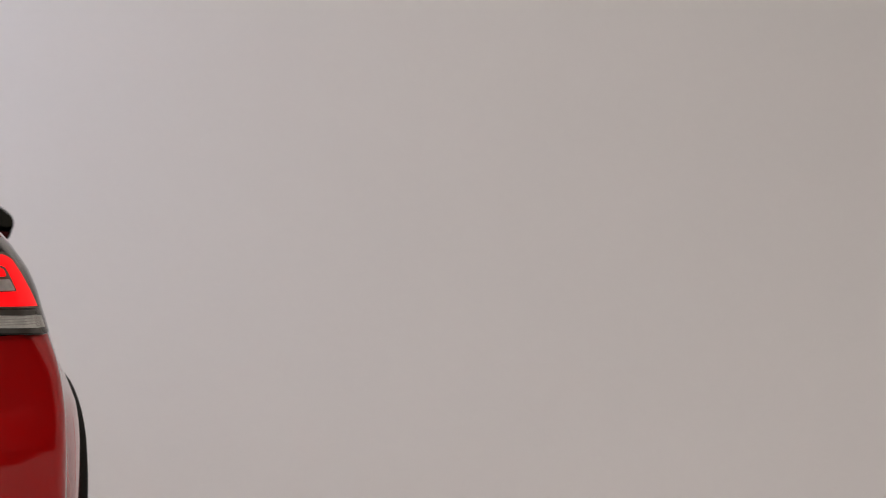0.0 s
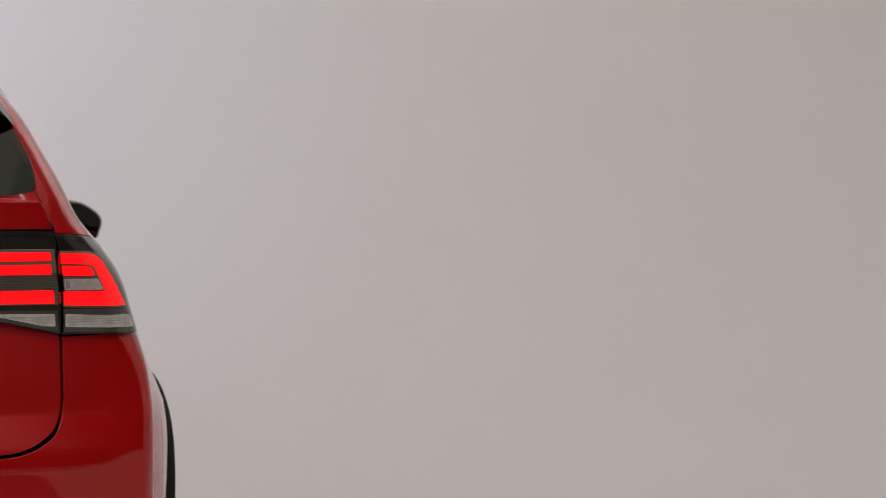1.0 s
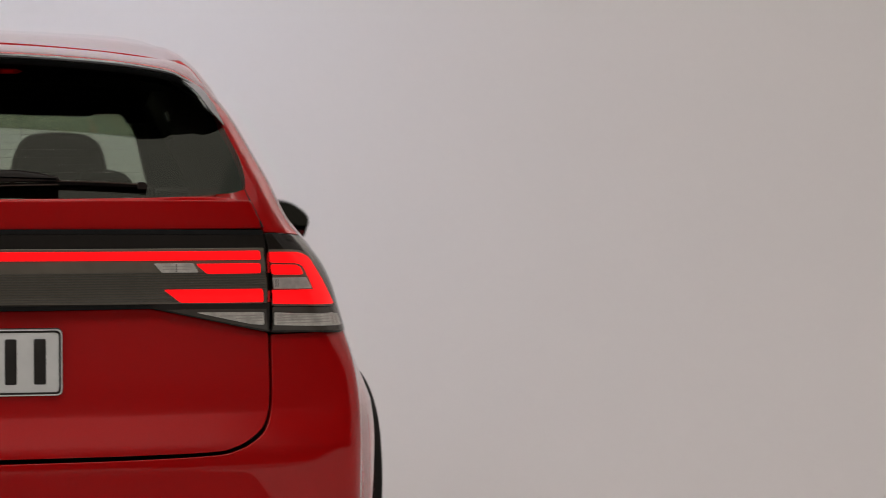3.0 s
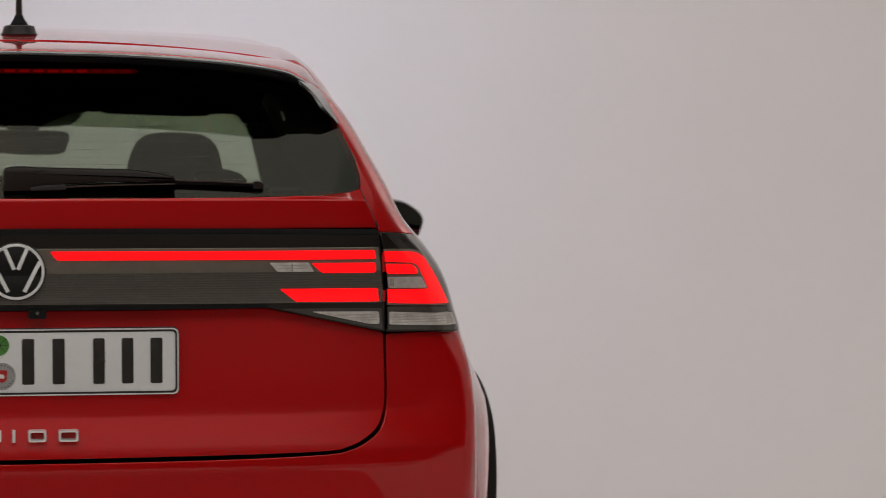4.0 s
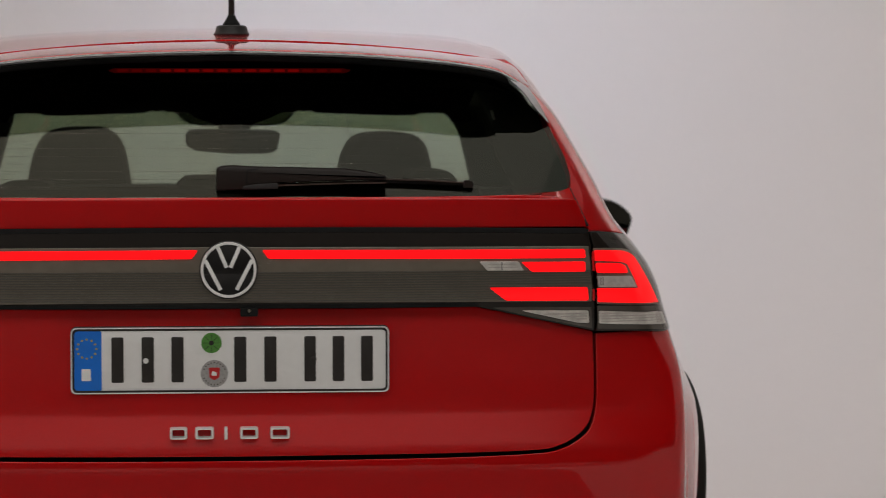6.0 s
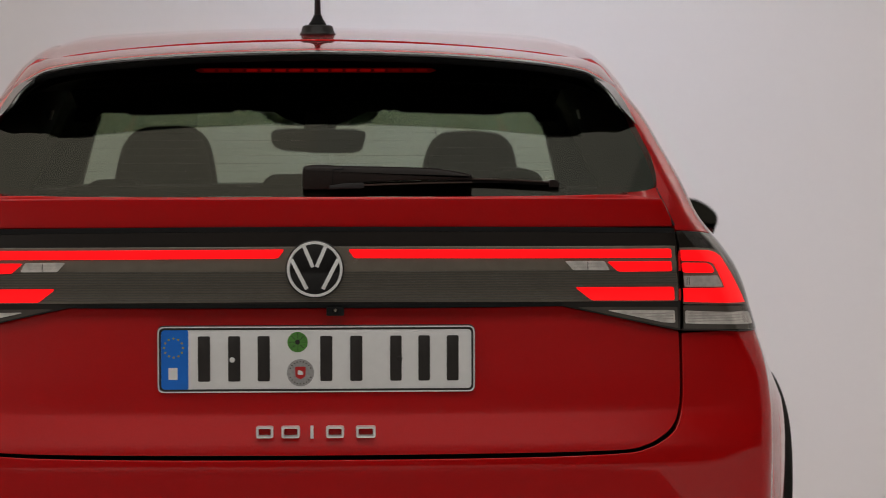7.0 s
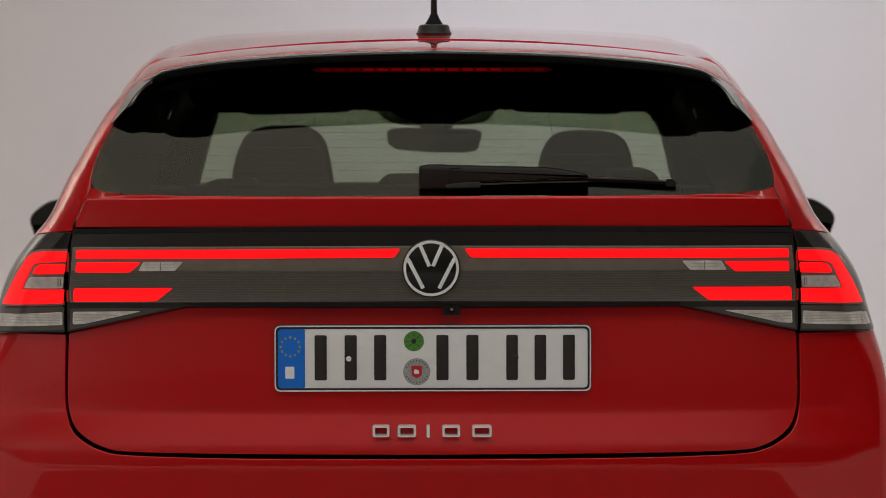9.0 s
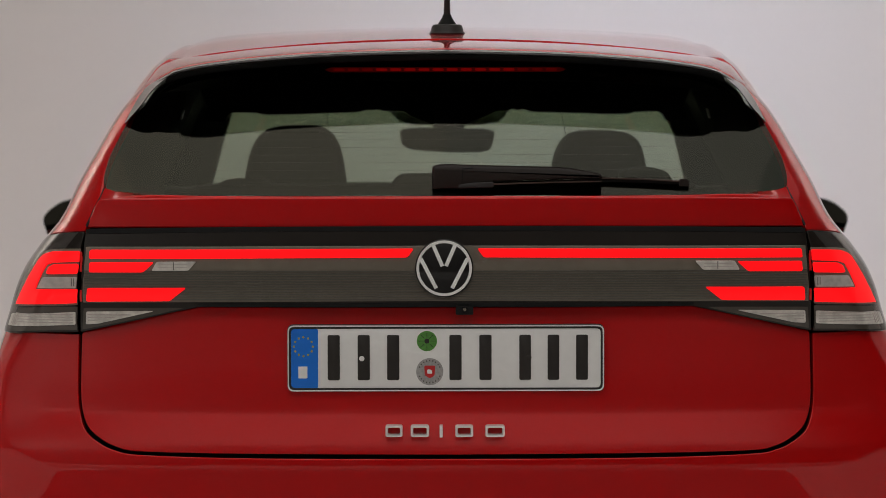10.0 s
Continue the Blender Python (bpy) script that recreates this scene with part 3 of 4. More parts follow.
# outer tail lamps
SIDE_TOP = [(0.5970, 1.1241), (0.6073, 1.1244), (0.6384, 1.1215), (0.6637, 1.1166)]
SIDE_BOTTOM = [(0.6074, 0.9609), (0.6651, 0.9603), (0.7282, 0.9571)]
OUTER = curved([(0.6028, 1.0940), (0.6360, 1.0933), (0.6557, 1.0912), (0.6716, 1.0835), (0.6813, 1.0702), (0.6942, 1.0493), (0.7087, 1.0224), (0.7177, 1.0043)]) + [(0.6086, 1.0088), (0.6069, 1.0308), (0.6808, 1.0300)] + curved([(0.6731, 1.0488), (0.6644, 1.0657), (0.6595, 1.0719), (0.6494, 1.0755)]) + [(0.6036, 1.0773)]
SIDE_LENS = curved([(0.6009, 1.0977), (0.6362, 1.0970), (0.6594, 1.0942), (0.6767, 1.0849), (0.6875, 1.0706), (0.7004, 1.0487), (0.7142, 1.0235), (0.7231, 1.0007)]) + [(0.6067, 1.0055)]
INNER = [(0.6045, 1.0731), (0.6473, 1.0719), (0.6562, 1.0670), (0.6609, 1.0562), (0.6064, 1.0573)]
REFLECTOR = [(0.6074, 1.0512), (0.6659, 1.0505), (0.6757, 1.0325), (0.6093, 1.0335)]
LOWER_FRAME = [(0.6072, 1.0017), (0.6645, 1.0007), (0.7211, 0.9965), (0.7325, 0.9587), (0.6650, 0.9626), (0.6088, 0.9637)]
LOWER = [(0.6107, 0.9932), (0.7258, 0.9871), (0.7323, 0.9678), (0.6110, 0.9726)]
for turn, name in ((lambda l: l, "tail_lamp"), (flipped, "tail_lamp")):
    zs, zb = SIDE_TOP, SIDE_BOTTOM
    loop = [(across(x, z), z) for x, z in zs] + [(1.06, zs[-1][1] - 0.012), (1.10, 1.05), (1.12, 1.0), (1.12, zb[0][1])] + [(across(x, z), z) for x, z in zb[::-1]]
    if turn is flipped:
        loop = flipped(loop)
    lamp = sheet(name, loop, skin(bar_profile), SMOKE_DARK, car, "smoked outer tail lamp wrapped round the corner", step=0.014, depth=0.03)
    on_tail("lens", turn(SIDE_LENS), bar_profile, SMOKE, lamp, "brown-grey smoked lens", out=0.0012, step=0.008, depth=0.003, edge=0.0005)
    on_tail("light_strip", turn(OUTER), bar_profile, GLOW, lamp, "lit red hooked strip", out=0.0045, step=0.008, depth=0.003, edge=0.0005)
    on_tail("light_strip", turn(rounded(INNER, 0.004)), bar_profile, GLOW, lamp, "lit red inner strip", out=0.0045, step=0.008, depth=0.003, edge=0.0005)
    on_tail("reflector", turn(rounded(REFLECTOR, 0.002, 2)), bar_profile, GREY_LAMP, lamp, "grey reflector", out=0.0042, step=0.008, depth=0.003, edge=0.0005)
    # Faintly glowing pieces stand in for red light reflected at the lamp's edge.
    for z0, z1 in ((1.0600, 1.0930), (1.0110, 1.0300)):
        on_tail("edge_glow", turn(box_loop(0.5995, 0.6022, z0, z1)), bar_profile, GLOW_DIM, lamp, "glowing strip for the red reflection at the lamp's edge", out=0.002, step=0.01, depth=0.002, edge=0.0003)
    for k in range(4):
        x0 = 0.7155 + 0.0032 * k
        on_tail("rib", turn([(x0, 0.9705), (x0 + 0.0009, 0.9705), (x0 - 0.0051, 0.9870), (x0 - 0.0060, 0.9870)]), bar_profile, GREY_LAMP, lamp, out=0.0042, step=0.02, depth=0.002, edge=0.0002)
    mark = [(0.6122, 1.0363), (0.6160, 1.0492)]
    on_tail("reflector_mark", turn(box_loop(mark[0][0], mark[0][0] + 0.0008, mark[0][1], mark[1][1])), bar_profile, RIB, lamp, out=0.0048, step=0.02, depth=0.001, edge=0.0002)
    on_tail("reflector_mark", turn(box_loop(mark[1][0], mark[1][0] + 0.0008, mark[0][1], mark[1][1])), bar_profile, RIB, lamp, out=0.0048, step=0.02, depth=0.001, edge=0.0002)
    for k in range(4):
        z0 = LOWER[3][1] + 0.0025 + 0.0045 * k
        on_tail("rib", turn(box_loop(LOWER[3][0] + 0.004, LOWER[1][0] - 0.010, z0, z0 + 0.0008)), bar_profile, GREY_LAMP, lamp, out=0.0042, step=0.02, depth=0.002, edge=0.0003)
    on_tail("lamp_frame", turn(LOWER_FRAME), bar_profile, SMOKE_MID, lamp, "brown-grey lamp frame", out=0.0012, step=0.012, depth=0.002, edge=0.0004)
    on_tail("indicator", turn(rounded(LOWER, 0.002, 2)), bar_profile, CLEAR_LAMP, lamp, "clear unlit indicator", out=0.003, step=0.012, depth=0.003, edge=0.0005)

# bumper round the tailgate
OUT_GAP = curved([(0.6085, 0.9545), (0.6088, 0.9082), (0.6085, 0.8545), (0.6038, 0.8204), (0.5931, 0.7955), (0.5696, 0.7770), (0.5450, 0.7661), (0.5082, 0.7594), (0.3802, 0.7556), (0.1949, 0.7541), (-0.0008, 0.7539)])
right = [(across(x, z), z) for x, z in OUT_GAP]
half = [(0.0, 0.42)] + [(p, 0.42) for p in (0.3, 0.6, 0.85, 1.0, 1.10)] + [(1.10, 0.6), (1.10, 0.8), (1.10, 0.9), (1.10, right[0][1] + 0.002), (1.0, right[0][1] + 0.002)] + right
bumper = sheet("rear_bumper", both(half), skin(low_profile), PAINT, car, "red metallic rear bumper", step=0.008)
lathe_box("lower_valance", (0, 0.10, 0.34), (1.44, 0.16, 0.20), TRIM, car, "black plastic lower bumper", bevel=0.05)
# Added near-black backing that makes the open panel gaps read as shaded.
grid("gap_backing", list(np.linspace(-0.97, 0.97, 40)), list(np.linspace(0.4, 1.13, 30)), lambda p, z: tail(p, z, low_profile if z < 0.96 else bar_profile, -0.035), DARK, car)

# rear pillars, that dive under the spoiler at the top
def pillar_skin(p, z):
    return tail(p, z, pillar_profile, -0.055 * max(0.0, min(1.0, (z - 1.325) / 0.05)) ** 1.5)


# Near-black strip laid over the tailgate gap in place of its shade.
GAP_LINE = [(0.5664, 1.1960), (0.5672, 1.1900), (0.5722, 1.1790), (0.5790, 1.1640), (0.5896, 1.1402), (0.5918, 1.1352)]
for turn in (lambda l: l, flipped):
    on_tail("gap_shade", turn([(x - 0.0006, z - 0.0002) for x, z in GAP_LINE] + [(x + 0.0025, z + 0.0002) for x, z in GAP_LINE[::-1]]), pillar_profile, DARK, car, "black strip for the shade in the gap beside the tailgate", out=0.0045, step=0.004, depth=0.004, edge=0.0004)
for turn in (1, -1):
    inner = [(0.5179, 1.3801), (0.5245, 1.3661), (0.5361, 1.3374), (0.5405, 1.3198), (0.5443, 1.3016), (0.5553, 1.2740), (0.5657, 1.2448), (0.5701, 1.2171), (0.5695, 1.2006), (0.5664, 1.1906), (0.5723, 1.1847), (0.5822, 1.1641), (0.5921, 1.1401), (0.5955, 1.1276)]
    low = [(0.6132, 1.1268), (0.6397, 1.1239), (0.6697, 1.1182)]
    loop = [(across(x, z), z) for x, z in curved(inner, 4) + low] + [(1.06, low[-1][1] - 0.008), (1.4, 1.075), (1.4, 1.2), (1.4, 1.30), (1.4, 1.37), (1.0, 1.372)]
    if turn < 0:
        loop = flipped(loop)
    sheet("rear_pillar", loop, pillar_skin, PAINT, car, "red metallic rear pillar", step=0.009, edge=0.001)

# roof and spoiler
roof_loop = [(-0.49, 0.5), (-0.46, 0.5), (0.46, 0.5), (0.49, 0.5), (0.53, 0.8), (0.562, 1.4), (0.56, 1.9), (0.3, 2.0), (-0.3, 2.0), (-0.56, 1.9), (-0.562, 1.4), (-0.53, 0.8)]
sheet("roof", roof_loop, lambda x, y: (x, y, roof_z(x, y)), PAINT, car, "red metallic roof", step=0.03)


EDGE_X = [(0.0000, 0.225, 1.4297), (0.1094, 0.225, 1.4274), (0.2062, 0.225, 1.4242), (0.3313, 0.223, 1.4154), (0.3985, 0.222, 1.4079), (0.4569, 0.226, 1.3968), (0.4894, 0.260, 1.3832), (0.5262, 0.350, 1.3664)]
JOINT_X = [(0.0000, 0.494, 1.4513), (0.1150, 0.494, 1.4485), (0.2170, 0.494, 1.4442), (0.3496, 0.494, 1.4343), (0.4210, 0.494, 1.4255), (0.4839, 0.490, 1.4176), (0.5089, 0.455, 1.4058), (0.5320, 0.390, 1.3677)]
edge_line, joint_line = mirrored(spatial(EDGE_X)), mirrored(spatial(JOINT_X))
ts = [i / 40 for i in range(-40, 41)]
grid("roof_spoiler", ts, [0, 0.04, 0.12, 0.3, 0.5, 0.7, 0.85, 0.95, 0.99, 1.0],
     lambda t, v: edge_line(t).lerp(joint_line(t), v) + Vector((0, 0, 0.004 * math.sin(math.pi * v) ** 0.7 - (0.004 if v == 1.0 else 0.0012 if v == 0 else 0))), PAINT, car, "red metallic roof spoiler")
lip_reach = spline([(0.0, 0.72), (0.3, 0.80), (0.5, 1.02), (0.66, 1.28), (0.8, 1.15), (0.9, 0.7), (1.0, 0.0)])
LIP = ((0.0, 0.0), (-0.010, -0.0014), (-0.019, -0.0032), (-0.024, -0.0052), (-0.0245, -0.0068), (-0.021, -0.0088), (0.0, -0.012), (0.10, -0.016), (0.22, -0.022))
for name, rows, mat, label in (("spoiler_lip", list(range(6)), GLOSS_BLACK, "black spoiler lip"), ("spoiler_underside", list(range(5, len(LIP))), LINER, "dull black underside of the spoiler")):
    grid(name, ts, rows,
     lambda t, v: edge_line(t) + Vector((0, LIP[v][0] * lip_reach(abs(t)) if LIP[v][0] < 0 else LIP[v][0], LIP[v][1] * (1 - 0.6 * t ** 8) - 0.0015)), mat, car, label, flip=True)
SEAM_X = [(0.4467, 0.496, 1.4229), (0.4800, 0.492, 1.4172), (0.4931, 0.480, 1.4174), (0.5046, 0.462, 1.4100), (0.5155, 0.440, 1.3985), (0.5251, 0.415, 1.3815), (0.5322, 0.392, 1.3678), (0.5463, 0.360, 1.3377)]
RAIL_X = [(0.4893, 1.250, 1.4693), (0.5098, 0.950, 1.4528), (0.5274, 0.800, 1.4341), (0.5356, 0.720, 1.4186), (0.5423, 0.640, 1.4035), (0.5506, 0.580, 1.3860), (0.5577, 0.530, 1.3700), (0.5697, 0.480, 1.3421)]
seam_line, rail_line = spatial(SEAM_X), spatial(RAIL_X)
for sgn in (1, -1):
    grid("roof_corner", [i / 30 for i in range(31)], [0, 0.02, 0.1, 0.3, 0.5, 0.7, 0.9, 1.0],
         lambda t, v: Vector((sgn, 1, 1)) * (seam_line(t).lerp(rail_line(t), v) + Vector((0.0015, 0, 0.003)) * math.sin(math.pi * v) - Vector((0, 0, (0.003 if v == 0 else 0) + 0.012 * max(0, 1 - 8 * t)))), PAINT, car, "red metallic roof corner", flip=sgn < 0)
OUTER_X = [(0.4322, 0.220, 1.4011), (0.4597, 0.235, 1.3935), (0.4923, 0.270, 1.3804), (0.5215, 0.305, 1.3645), (0.5337, 0.255, 1.3393), (0.5468, 0.208, 1.3042)]
REAR_X = [(0.4357, 0.206, 1.3980), (0.4596, 0.204, 1.3902), (0.4805, 0.200, 1.3757), (0.5006, 0.199, 1.3569), (0.5192, 0.192, 1.3314), (0.5455, 0.200, 1.3036)]
FOOT_X = [(0.4384, 0.300, 1.3985), (0.4629, 0.300, 1.3886), (0.4846, 0.300, 1.3719), (0.5063, 0.310, 1.3533), (0.5260, 0.300, 1.3290), (0.5480, 0.225, 1.3030)]
lines = [spatial(q) for q in (OUTER_X, REAR_X, FOOT_X)]


def blade(t, v):
    a, b, c = (f(t) for f in lines)
    return a.lerp(b, v) if v <= 1 else b.lerp(c, v - 1)


for sgn in (1, -1):
    grid("spoiler_blade", [i / 24 for i in range(25)], [0, 0.25, 0.5, 0.75, 0.93, 1.0, 1.07, 1.5, 2.0],
         lambda t, v: Vector((sgn, 1, 1)) * blade(t, v), GLOSS_BLACK, car, "gloss black blade beside the window", flip=sgn > 0)

brake = prism("high_brake_light", [(-0.212, 1.3955), (-0.200, 1.3915), (0.200, 1.3915), (0.212, 1.3955), (0.200, 1.4), (-0.200, 1.4)], 0.345, 0.01, GLOW_FAINT, car, "dim red high brake light behind the glass")
for k in range(16):
    x = -0.186 + 0.0248 * k
    prism("bead", rounded(box_loop(x - 0.0098, x + 0.0098, 1.3934, 1.3981), 0.0022, 3), 0.343, 0.003, GLOW_LED if 2 < k < 13 else GLOW_DIM, brake)

# flanks, doors and side windows
def arch_arc(y, lo, r=0.44, n=20):
    a0 = math.asin((lo - 0.33) / r)
    return [(y - r * math.cos(a0 + (math.pi - 2 * a0) * i / n), 0.33 + r * math.sin(a0 + (math.pi - 2 * a0) * i / n)) for i in range(n + 1)]


REAR_AXLE, FRONT_AXLE = 0.80, 3.38


def side(y, z):
    return tail(flank_place(y, z, side_profile), z, side_profile)


def side_profile(z):
    return low_profile(min(z, 0.95)) if z < 0.95 else (bar_profile(z) if z < 1.05 else pillar_profile(z))


def side_panel(name, loop, mat, label, sgn, z_step=0.03, **more):
    sheet(name, loop, lambda y, z: (sgn * side(y, z)[0], y, z), mat, car, label, step=z_step, flip=sgn < 0, **more)


def arch_trim(sgn, axle):
    """Black cladding that follows the flank round the wheel."""
    section = ((0.507, -0.02), (0.506, 0.008), (0.499, 0.015), (0.40, 0.017), (0.386, 0.010), (0.380, -0.09))
    verts, faces, n = [], [], 48
    for i in range(n + 1):
        a = radians(-20) + radians(220) * i / n
        for r, off in section:
            y, z = axle - r * math.cos(a), 0.33 + r * math.sin(a)
            verts.append((sgn * (side(y, z)[0] + off), y, z))
    k = len(section)
    for i in range(n):
        for j in range(k - 1):
            f = (i * k + j, i * k + j + 1, (i + 1) * k + j + 1, (i + 1) * k + j)
            faces.append(f if sgn < 0 else f[::-1])
    mesh_object("arch_trim", verts, faces, ARCH, car, "black plastic wheel arch trim")


for sgn in (1, -1):
    side_panel("rear_wing", [(tail(1.10, z, low_profile)[1] + 0.005, z) for z in (0.95, 0.9, 0.85, 0.8, 0.75, 0.7, 0.6, 0.5, 0.42)] + [(0.34, 0.42)] + arch_arc(REAR_AXLE, 0.43) + [(1.30, 0.42), (1.32, 0.75), (1.20, 1.04), (0.62, 1.055), (0.26, 1.04)], PAINT, "red metallic rear wing", sgn)
    side_panel("rear_door", [(1.33, 0.36), (2.05, 0.36), (2.08, 1.06), (1.215, 1.06), (1.335, 0.75)], PAINT, "red metallic rear door", sgn)
    side_panel("front_door", [(2.06, 0.36), (2.95, 0.36), (2.98, 0.7), (2.90, 1.05), (2.09, 1.06)], PAINT, "red metallic front door", sgn)
    side_panel("front_wing", [(2.96, 0.36), (3.0, 0.42)] + arch_arc(FRONT_AXLE, 0.43) + [(3.95, 0.42), (4.0, 0.75), (3.9, 0.86), (2.91, 1.03), (2.99, 0.7)], PAINT, "red metallic front wing", sgn)
    side_panel("side_window", [(1.15, 1.09), (2.05, 1.075), (2.02, 1.385), (1.60, 1.39), (1.38, 1.34)], SIDE_GLASS, "tinted rear side window", sgn, depth=0.004)
    side_panel("side_window", [(2.09, 1.075), (2.72, 1.07), (2.35, 1.30), (2.06, 1.385)], SIDE_GLASS, "tinted front side window", sgn, depth=0.004)
    sheet("side_frame", [(0.55, 1.07), (2.95, 1.05), (2.40, 1.31), (2.0, 1.42), (1.5, 1.43), (0.75, 1.43), (0.60, 1.3), (0.55, 1.2)], lambda y, z: (sgn * (side(y, z)[0] - 0.012), y, z), GLOSS_BLACK, car, "gloss black window frame", step=0.04, depth=0.02, flip=sgn < 0)
    lathe_box("sill", (sgn * 0.83, 2.13, 0.29), (0.10, 1.72, 0.16), TRIM, car, "black plastic sill", bevel=0.03)
    for axle in (REAR_AXLE, FRONT_AXLE):
        arch_trim(sgn, axle)

# wheels
def wheel(x, y):
    sgn = 1 if x > 0 else -1
    tyre = turned("wheel", [(-0.10, 0.22), (-0.105, 0.28), (-0.095, 0.318), (-0.07, 0.33), (0.07, 0.33), (0.095, 0.318), (0.105, 0.28), (0.10, 0.22)], (x, y, 0.33), "x", TYRE, car, "black tyre on an alloy rim")
    turned("rim", [(-0.10, 0.22), (0.085 * sgn, 0.222), (0.095 * sgn, 0.215), (0.09 * sgn, 0.20), (-0.05 * sgn, 0.195)], (x, y, 0.33), "x", ALLOY, tyre)
    for k in range(5):
        a = 2 * math.pi * k / 5
        bm = bmesh.new()
        bmesh.ops.create_cube(bm, size=1)
        for v in bm.verts:
            r = 0.03 if v.co.z < 0 else 0.205
            v.co = (v.co.x * 0.03, v.co.y * (0.10 if v.co.z < 0 else 0.06), r)
        bmesh.ops.bevel(bm, geom=bm.edges[:], offset=0.006, segments=2, affect="EDGES")
        bmesh.ops.rotate(bm, verts=bm.verts, matrix=Matrix.Rotation(a, 3, "X"))
        bmesh.ops.translate(bm, verts=bm.verts, vec=(x + sgn * 0.07, y, 0.33))
        part("spoke", bm, ALLOY, tyre)


for y in (REAR_AXLE, FRONT_AXLE):
    for x in (0.755, -0.755):
        wheel(x, y)

# bonnet, windscreen and front
sheet("bonnet", [(-0.74, 2.80), (-0.4, 2.72), (0, 2.70), (0.4, 2.72), (0.74, 2.80), (0.74, 3.5), (0.62, 3.95), (0.3, 4.08), (-0.3, 4.08), (-0.62, 3.95), (-0.74, 3.5)],
      lambda x, y: (x, y, 1.05 - 0.10 * (max(0.0, y - 2.69) / 1.39) ** 1.6 - 0.05 * (x / 0.74) ** 4), PAINT, car, "red metallic bonnet", step=0.05)
sheet("windscreen", [(-0.66, 1.03), (0.66, 1.03), (0.52, 1.44), (0.25, 1.462), (-0.25, 1.462), (-0.52, 1.44)],
      lambda x, z: (x, 2.82 - (z - 1.03) * 1.95 - 0.10 * (x / 0.6) ** 2, z), WINDSCREEN, car, "clear windscreen", step=0.05, depth=0.004, flip=True)
lathe_box("front_bumper", (0, 3.98, 0.58), (1.46, 0.36, 0.64), PAINT, car, "red metallic front bumper", bevel=0.12)
lathe_box("underbody", (0, 2.1, 0.32), (1.30, 3.5, 0.16), DARK, car, "dark underbody", bevel=0.04)

# cabin
LINING = ((0.50, 1.378), (0.7, 1.40), (1.2, 1.42), (1.7, 1.40), (1.92, 1.355))
lining_line = spline(LINING)
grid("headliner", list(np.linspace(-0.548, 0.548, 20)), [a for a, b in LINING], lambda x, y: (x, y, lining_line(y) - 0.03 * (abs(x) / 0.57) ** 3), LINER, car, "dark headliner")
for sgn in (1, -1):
    # Lining runs on past the pillar, added to shut out side-window light.
    grid("pillar_lining_and_blind", [0.32, 0.6, 0.9, 1.2, 1.5, 1.9, 2.3, 2.45], list(np.linspace(0.9, 1.375, 10)), lambda y, z: (sgn * (side(y, z)[0] - 0.035), y, z), LINER, car, "dark pillar lining, carried on to block the side windows")
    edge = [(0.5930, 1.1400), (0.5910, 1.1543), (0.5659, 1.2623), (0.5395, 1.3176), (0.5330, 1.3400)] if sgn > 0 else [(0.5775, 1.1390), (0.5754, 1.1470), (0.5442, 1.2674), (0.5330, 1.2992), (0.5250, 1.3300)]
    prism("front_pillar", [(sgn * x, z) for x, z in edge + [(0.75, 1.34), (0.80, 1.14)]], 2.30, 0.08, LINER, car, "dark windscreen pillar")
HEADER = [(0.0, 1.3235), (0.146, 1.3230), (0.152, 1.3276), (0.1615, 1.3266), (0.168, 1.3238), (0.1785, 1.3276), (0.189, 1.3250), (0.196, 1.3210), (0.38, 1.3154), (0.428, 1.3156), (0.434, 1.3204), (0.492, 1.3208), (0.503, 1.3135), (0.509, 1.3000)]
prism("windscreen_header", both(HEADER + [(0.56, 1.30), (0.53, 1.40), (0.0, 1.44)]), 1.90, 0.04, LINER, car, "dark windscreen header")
COVER = [(-0.1087, 1.3323), (-0.0787, 1.3100), (-0.0525, 1.3008), (-0.0394, 1.2955), (-0.0303, 1.2903), (-0.0264, 1.2811), (0.0417, 1.2810), (0.0470, 1.2901), (0.0575, 1.2980), (0.0785, 1.3058), (0.1099, 1.3188), (0.1269, 1.3318)]
FRIT = [(-0.1355, 1.3324), (-0.1264, 1.3193), (-0.1119, 1.3048), (-0.0962, 1.2969), (-0.0633, 1.2902), (0.0814, 1.2899), (0.1183, 1.2964), (0.1380, 1.3095), (0.1499, 1.3292)]
prism("frit_panel", FRIT, 1.965, 0.002, FRIT_GLASS, car, "dark dotted glass round the sensor cover")
# Tint cut along the rear glass's reflection edge, darkening what lies above it.
REFLECTION_EDGE = [(0.0, 1.2948), (0.12, 1.2938), (0.282, 1.2860), (0.43, 1.2772), (0.555, 1.2660), (0.68, 1.2550)]
prism("reflection_edge_sheet", both(REFLECTION_EDGE + [(0.60, 1.44), (0.0, 1.44)]), 2.02, 0.003, EDGE_TINT_GLASS, car, "tinted sheet darkening the view above the reflection's edge")
# Pale grey stands in for the glint on each hook.
for sgn in (1, -1):
    hook = [(0.5105, 1.308), (0.5145, 1.308), (0.5100, 1.327), (0.5050, 1.327)]
    prism("coat_hook", rounded([(sgn * x, z) for x, z in hook], 0.0018, 3), 0.86, 0.012, GREY_LAMP, car, "small coat hook, pale grey for its glint")
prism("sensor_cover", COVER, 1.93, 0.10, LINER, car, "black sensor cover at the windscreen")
CABIN_MIRROR = [(-0.0973, 1.2828), (-0.0647, 1.2853), (0.0944, 1.2824), (0.1126, 1.2771), (0.1139, 1.2667), (0.1047, 1.2341), (0.0813, 1.2277), (0.0030, 1.2278), (-0.0817, 1.2345), (-0.1026, 1.2476), (-0.1051, 1.2724)]
